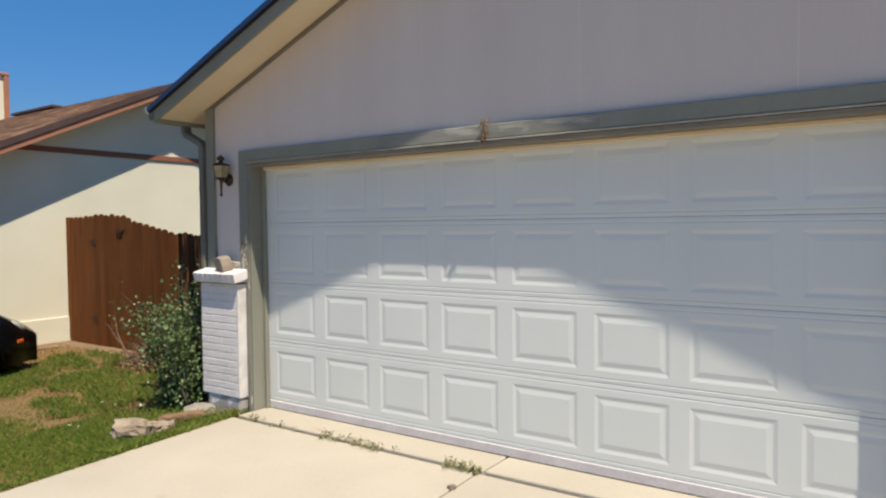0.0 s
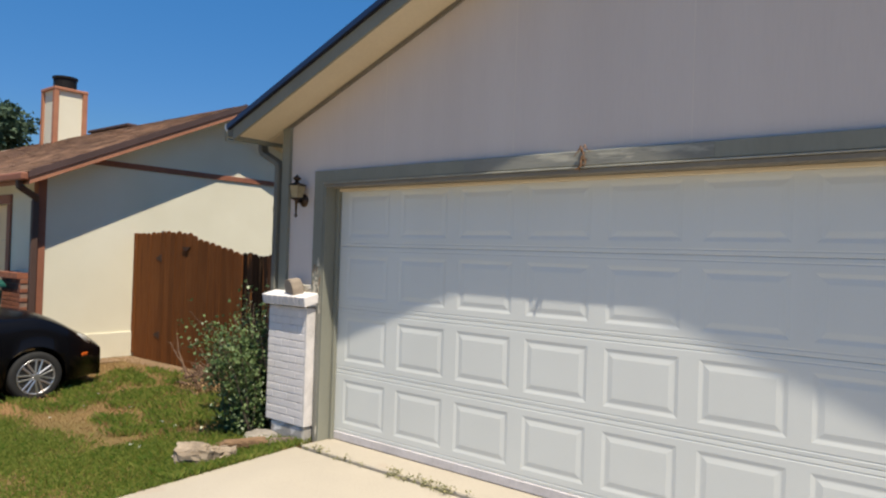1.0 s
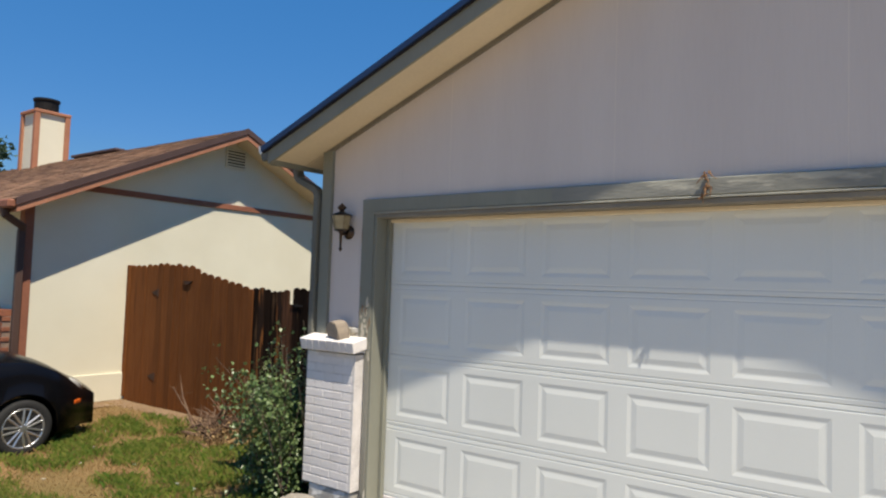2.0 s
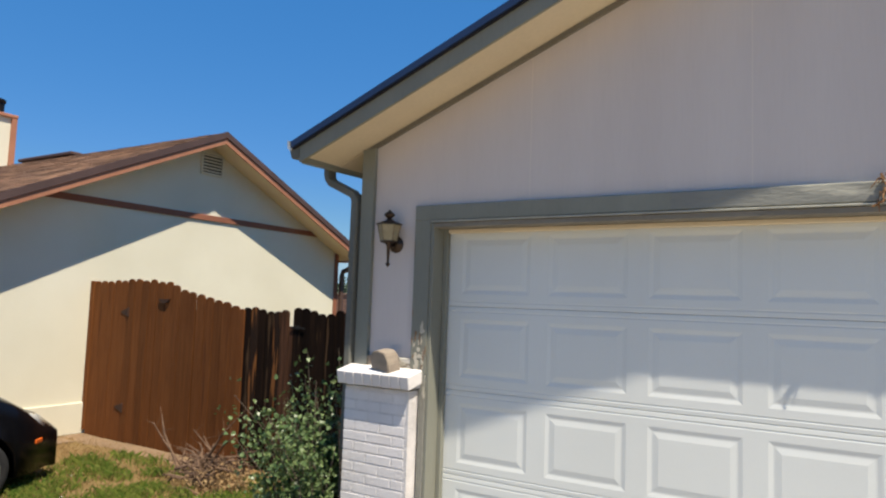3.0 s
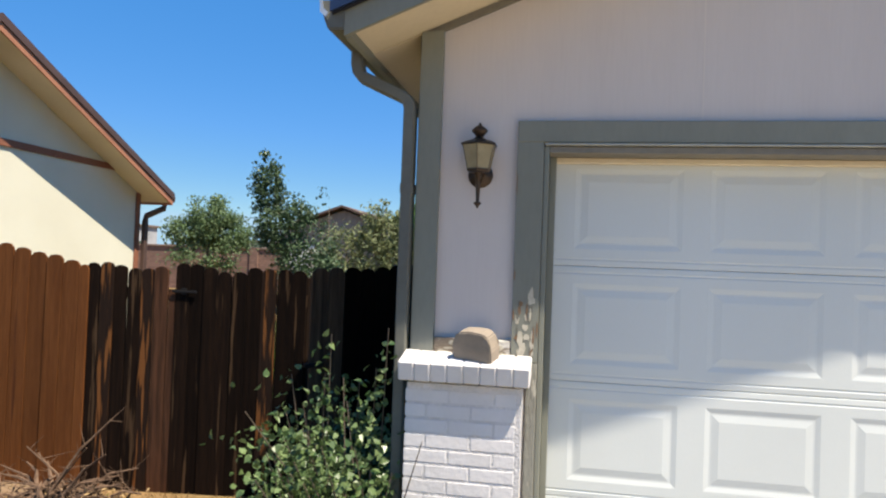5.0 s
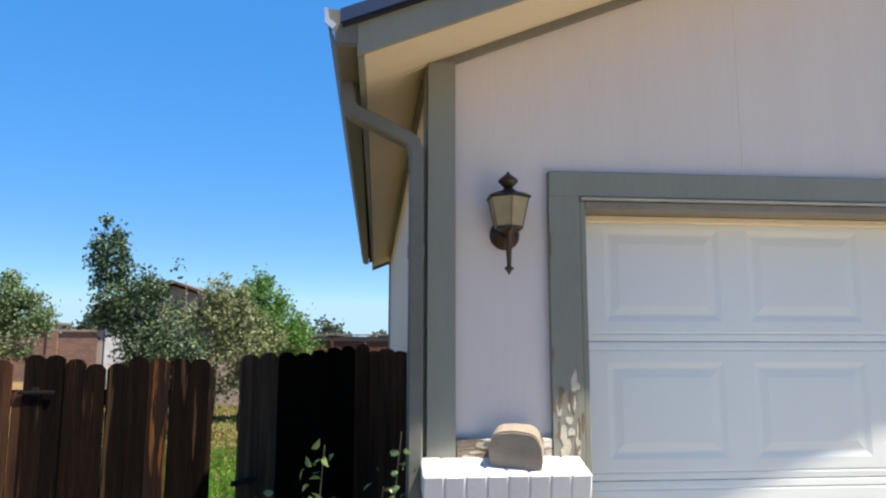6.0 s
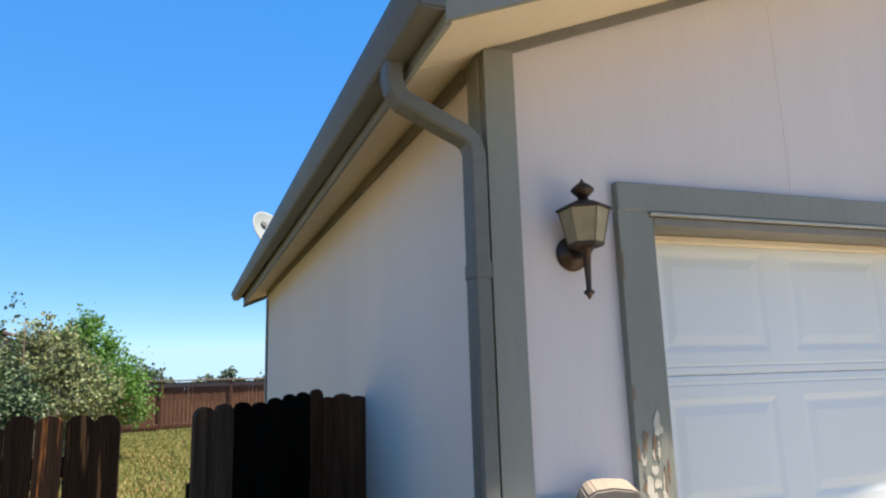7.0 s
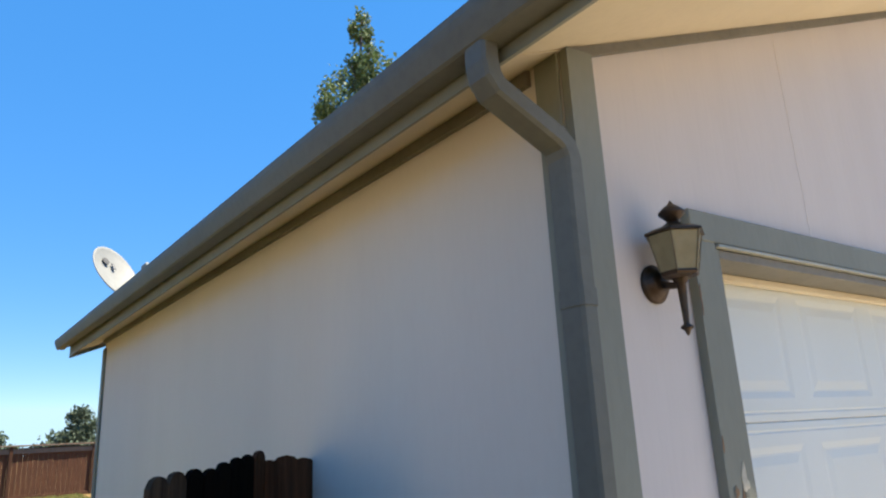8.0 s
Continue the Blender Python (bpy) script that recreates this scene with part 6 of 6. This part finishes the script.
# trodden dirt along the gate and the neighbour's wall
def build_dirt():
    bm = bmesh.new()
    for x0, x1, y0, y1 in ((-11.24, -8.2, 5.42, 5.74), (-11.24, -10.8, 4.2, 5.419)):
        nx, ny = int((x1 - x0) / 0.12), max(2, int((y1 - y0) / 0.1))
        g = [[bm.verts.new((x0 + (x1 - x0) * i / nx, y0 + (y1 - y0) * j / ny + (0.10 * noise.noise((i * 0.4, 0, x0)) if j == 0 else 0), 0)) for i in range(nx + 1)] for j in range(ny + 1)]
        for row in g:
            for v in row:
                v.co.z = ground_z(v.co.x, v.co.y) + (0.012 if row is not g[0] else -0.004)
        for j in range(ny):
            for i in range(nx):
                bm.faces.new((g[j][i], g[j][i + 1], g[j + 1][i + 1], g[j + 1][i]))
    tagged(put_mesh(bm, "dirt_strip", PALE_DIRT, smooth=True), "strip of bare trodden dirt at the foot of the gate", "dirt", kind="structure")


build_dirt()


# far pale buildings beyond the fences
def far_building(x0, x1, y, z):
    b = empty("far_building", "distant pale flat-roofed building beyond the trees", "building", group="far buildings")
    part("wall", boxed(x0, x1, y, y + 8, 0, z, 0.02), FAR_WALL, b)
    part("roof", boxed(x0 - 0.3, x1 + 0.3, y - 0.3, y + 8.3, z + 0.002, z + 0.35, 0.02), GREY_WOOD, b)
    n = max(2, int((x1 - x0) / 2))
    for i in range(n):
        a = x0 + (i + 0.25) * (x1 - x0) / n
        part("window", boxed(a, a + 0.9, y - 0.05, y - 0.002, z - 1.9, z - 0.8, 0.01), DARK, b)


FAR_WALL = mat("pale_far_render", (0.42, 0.42, 0.43), None, 0.5, 0.9, 0.1, 10)
far_building(-55.0, -50.5, 98.0, 3.9)
far_building(-80.0, -72.0, 98.0, 6.0)


# weeds in the driveway joint
def build_weeds(name, x, y, n, spread, seed):
    q = random.Random(seed)
    t = empty(name, "low green weed growing from the driveway joint", "weed", group="joint weeds")
    bm = bmesh.new()
    pts = []
    for i in range(n):
        b = Vector((x + q.gauss(0, spread), y + q.gauss(0, 0.012), -0.05))
        e = b + Vector((q.gauss(0, 0.03), q.gauss(-0.01, 0.03), q.uniform(0.02, 0.07)))
        tube(bm, [b, b.lerp(e, 0.5), e], 0.0018, 4, 0.0008)
        for k in range(7):
            p = b.lerp(e, q.uniform(0.2, 1.0))
            pts.append((p.x + q.gauss(0, 0.012), p.y + q.gauss(0, 0.012), p.z + q.gauss(0, 0.006)))
    part("stem_work", bm, WEED_LEAF, t)
    leaf_mesh("foliage", pts, 0.026, WEED_LEAF, t, narrow=0.5)


WEED_LEAF = island_mat("weed_leaf", (0.20, 0.21, 0.09), (0.34, 0.31, 0.17), 0.7, 0.2)
for x, n, sp, sd in ((-4.62, 8, 0.05, 1), (-4.25, 7, 0.08, 2), (-3.72, 11, 0.05, 3), (-3.38, 28, 0.11, 4), (-2.50, 34, 0.07, 5), (-2.36, 7, 0.02, 6)):
    build_weeds("joint_weed", x, 3.918, n, sp, sd)
stone("pebble", "small dark pebble in the driveway joint", (-2.353, 3.62, -0.05), (0.05, 0.04, 0.03), 9, GREY_WOOD)


# small white flowers and litter on the lawn
def build_clover():
    pts = []
    for i in range(24):
        x, y = gr.uniform(-9.5, -5.0), gr.uniform(0.8, 4.6)
        pts += [(x + gr.gauss(0, 0.006), y + gr.gauss(0, 0.006), ground_z(x, y) + 0.06 + gr.gauss(0, 0.004)) for k in range(6)]
    m = island_mat("white_petal", (0.75, 0.75, 0.70), (0.6, 0.6, 0.52), 0.7, 0.2)
    tagged(leaf_mesh("clover_flowers", pts, 0.016, m), "scattered small white clover flowers", "flowers", kind="stuff")


build_clover()
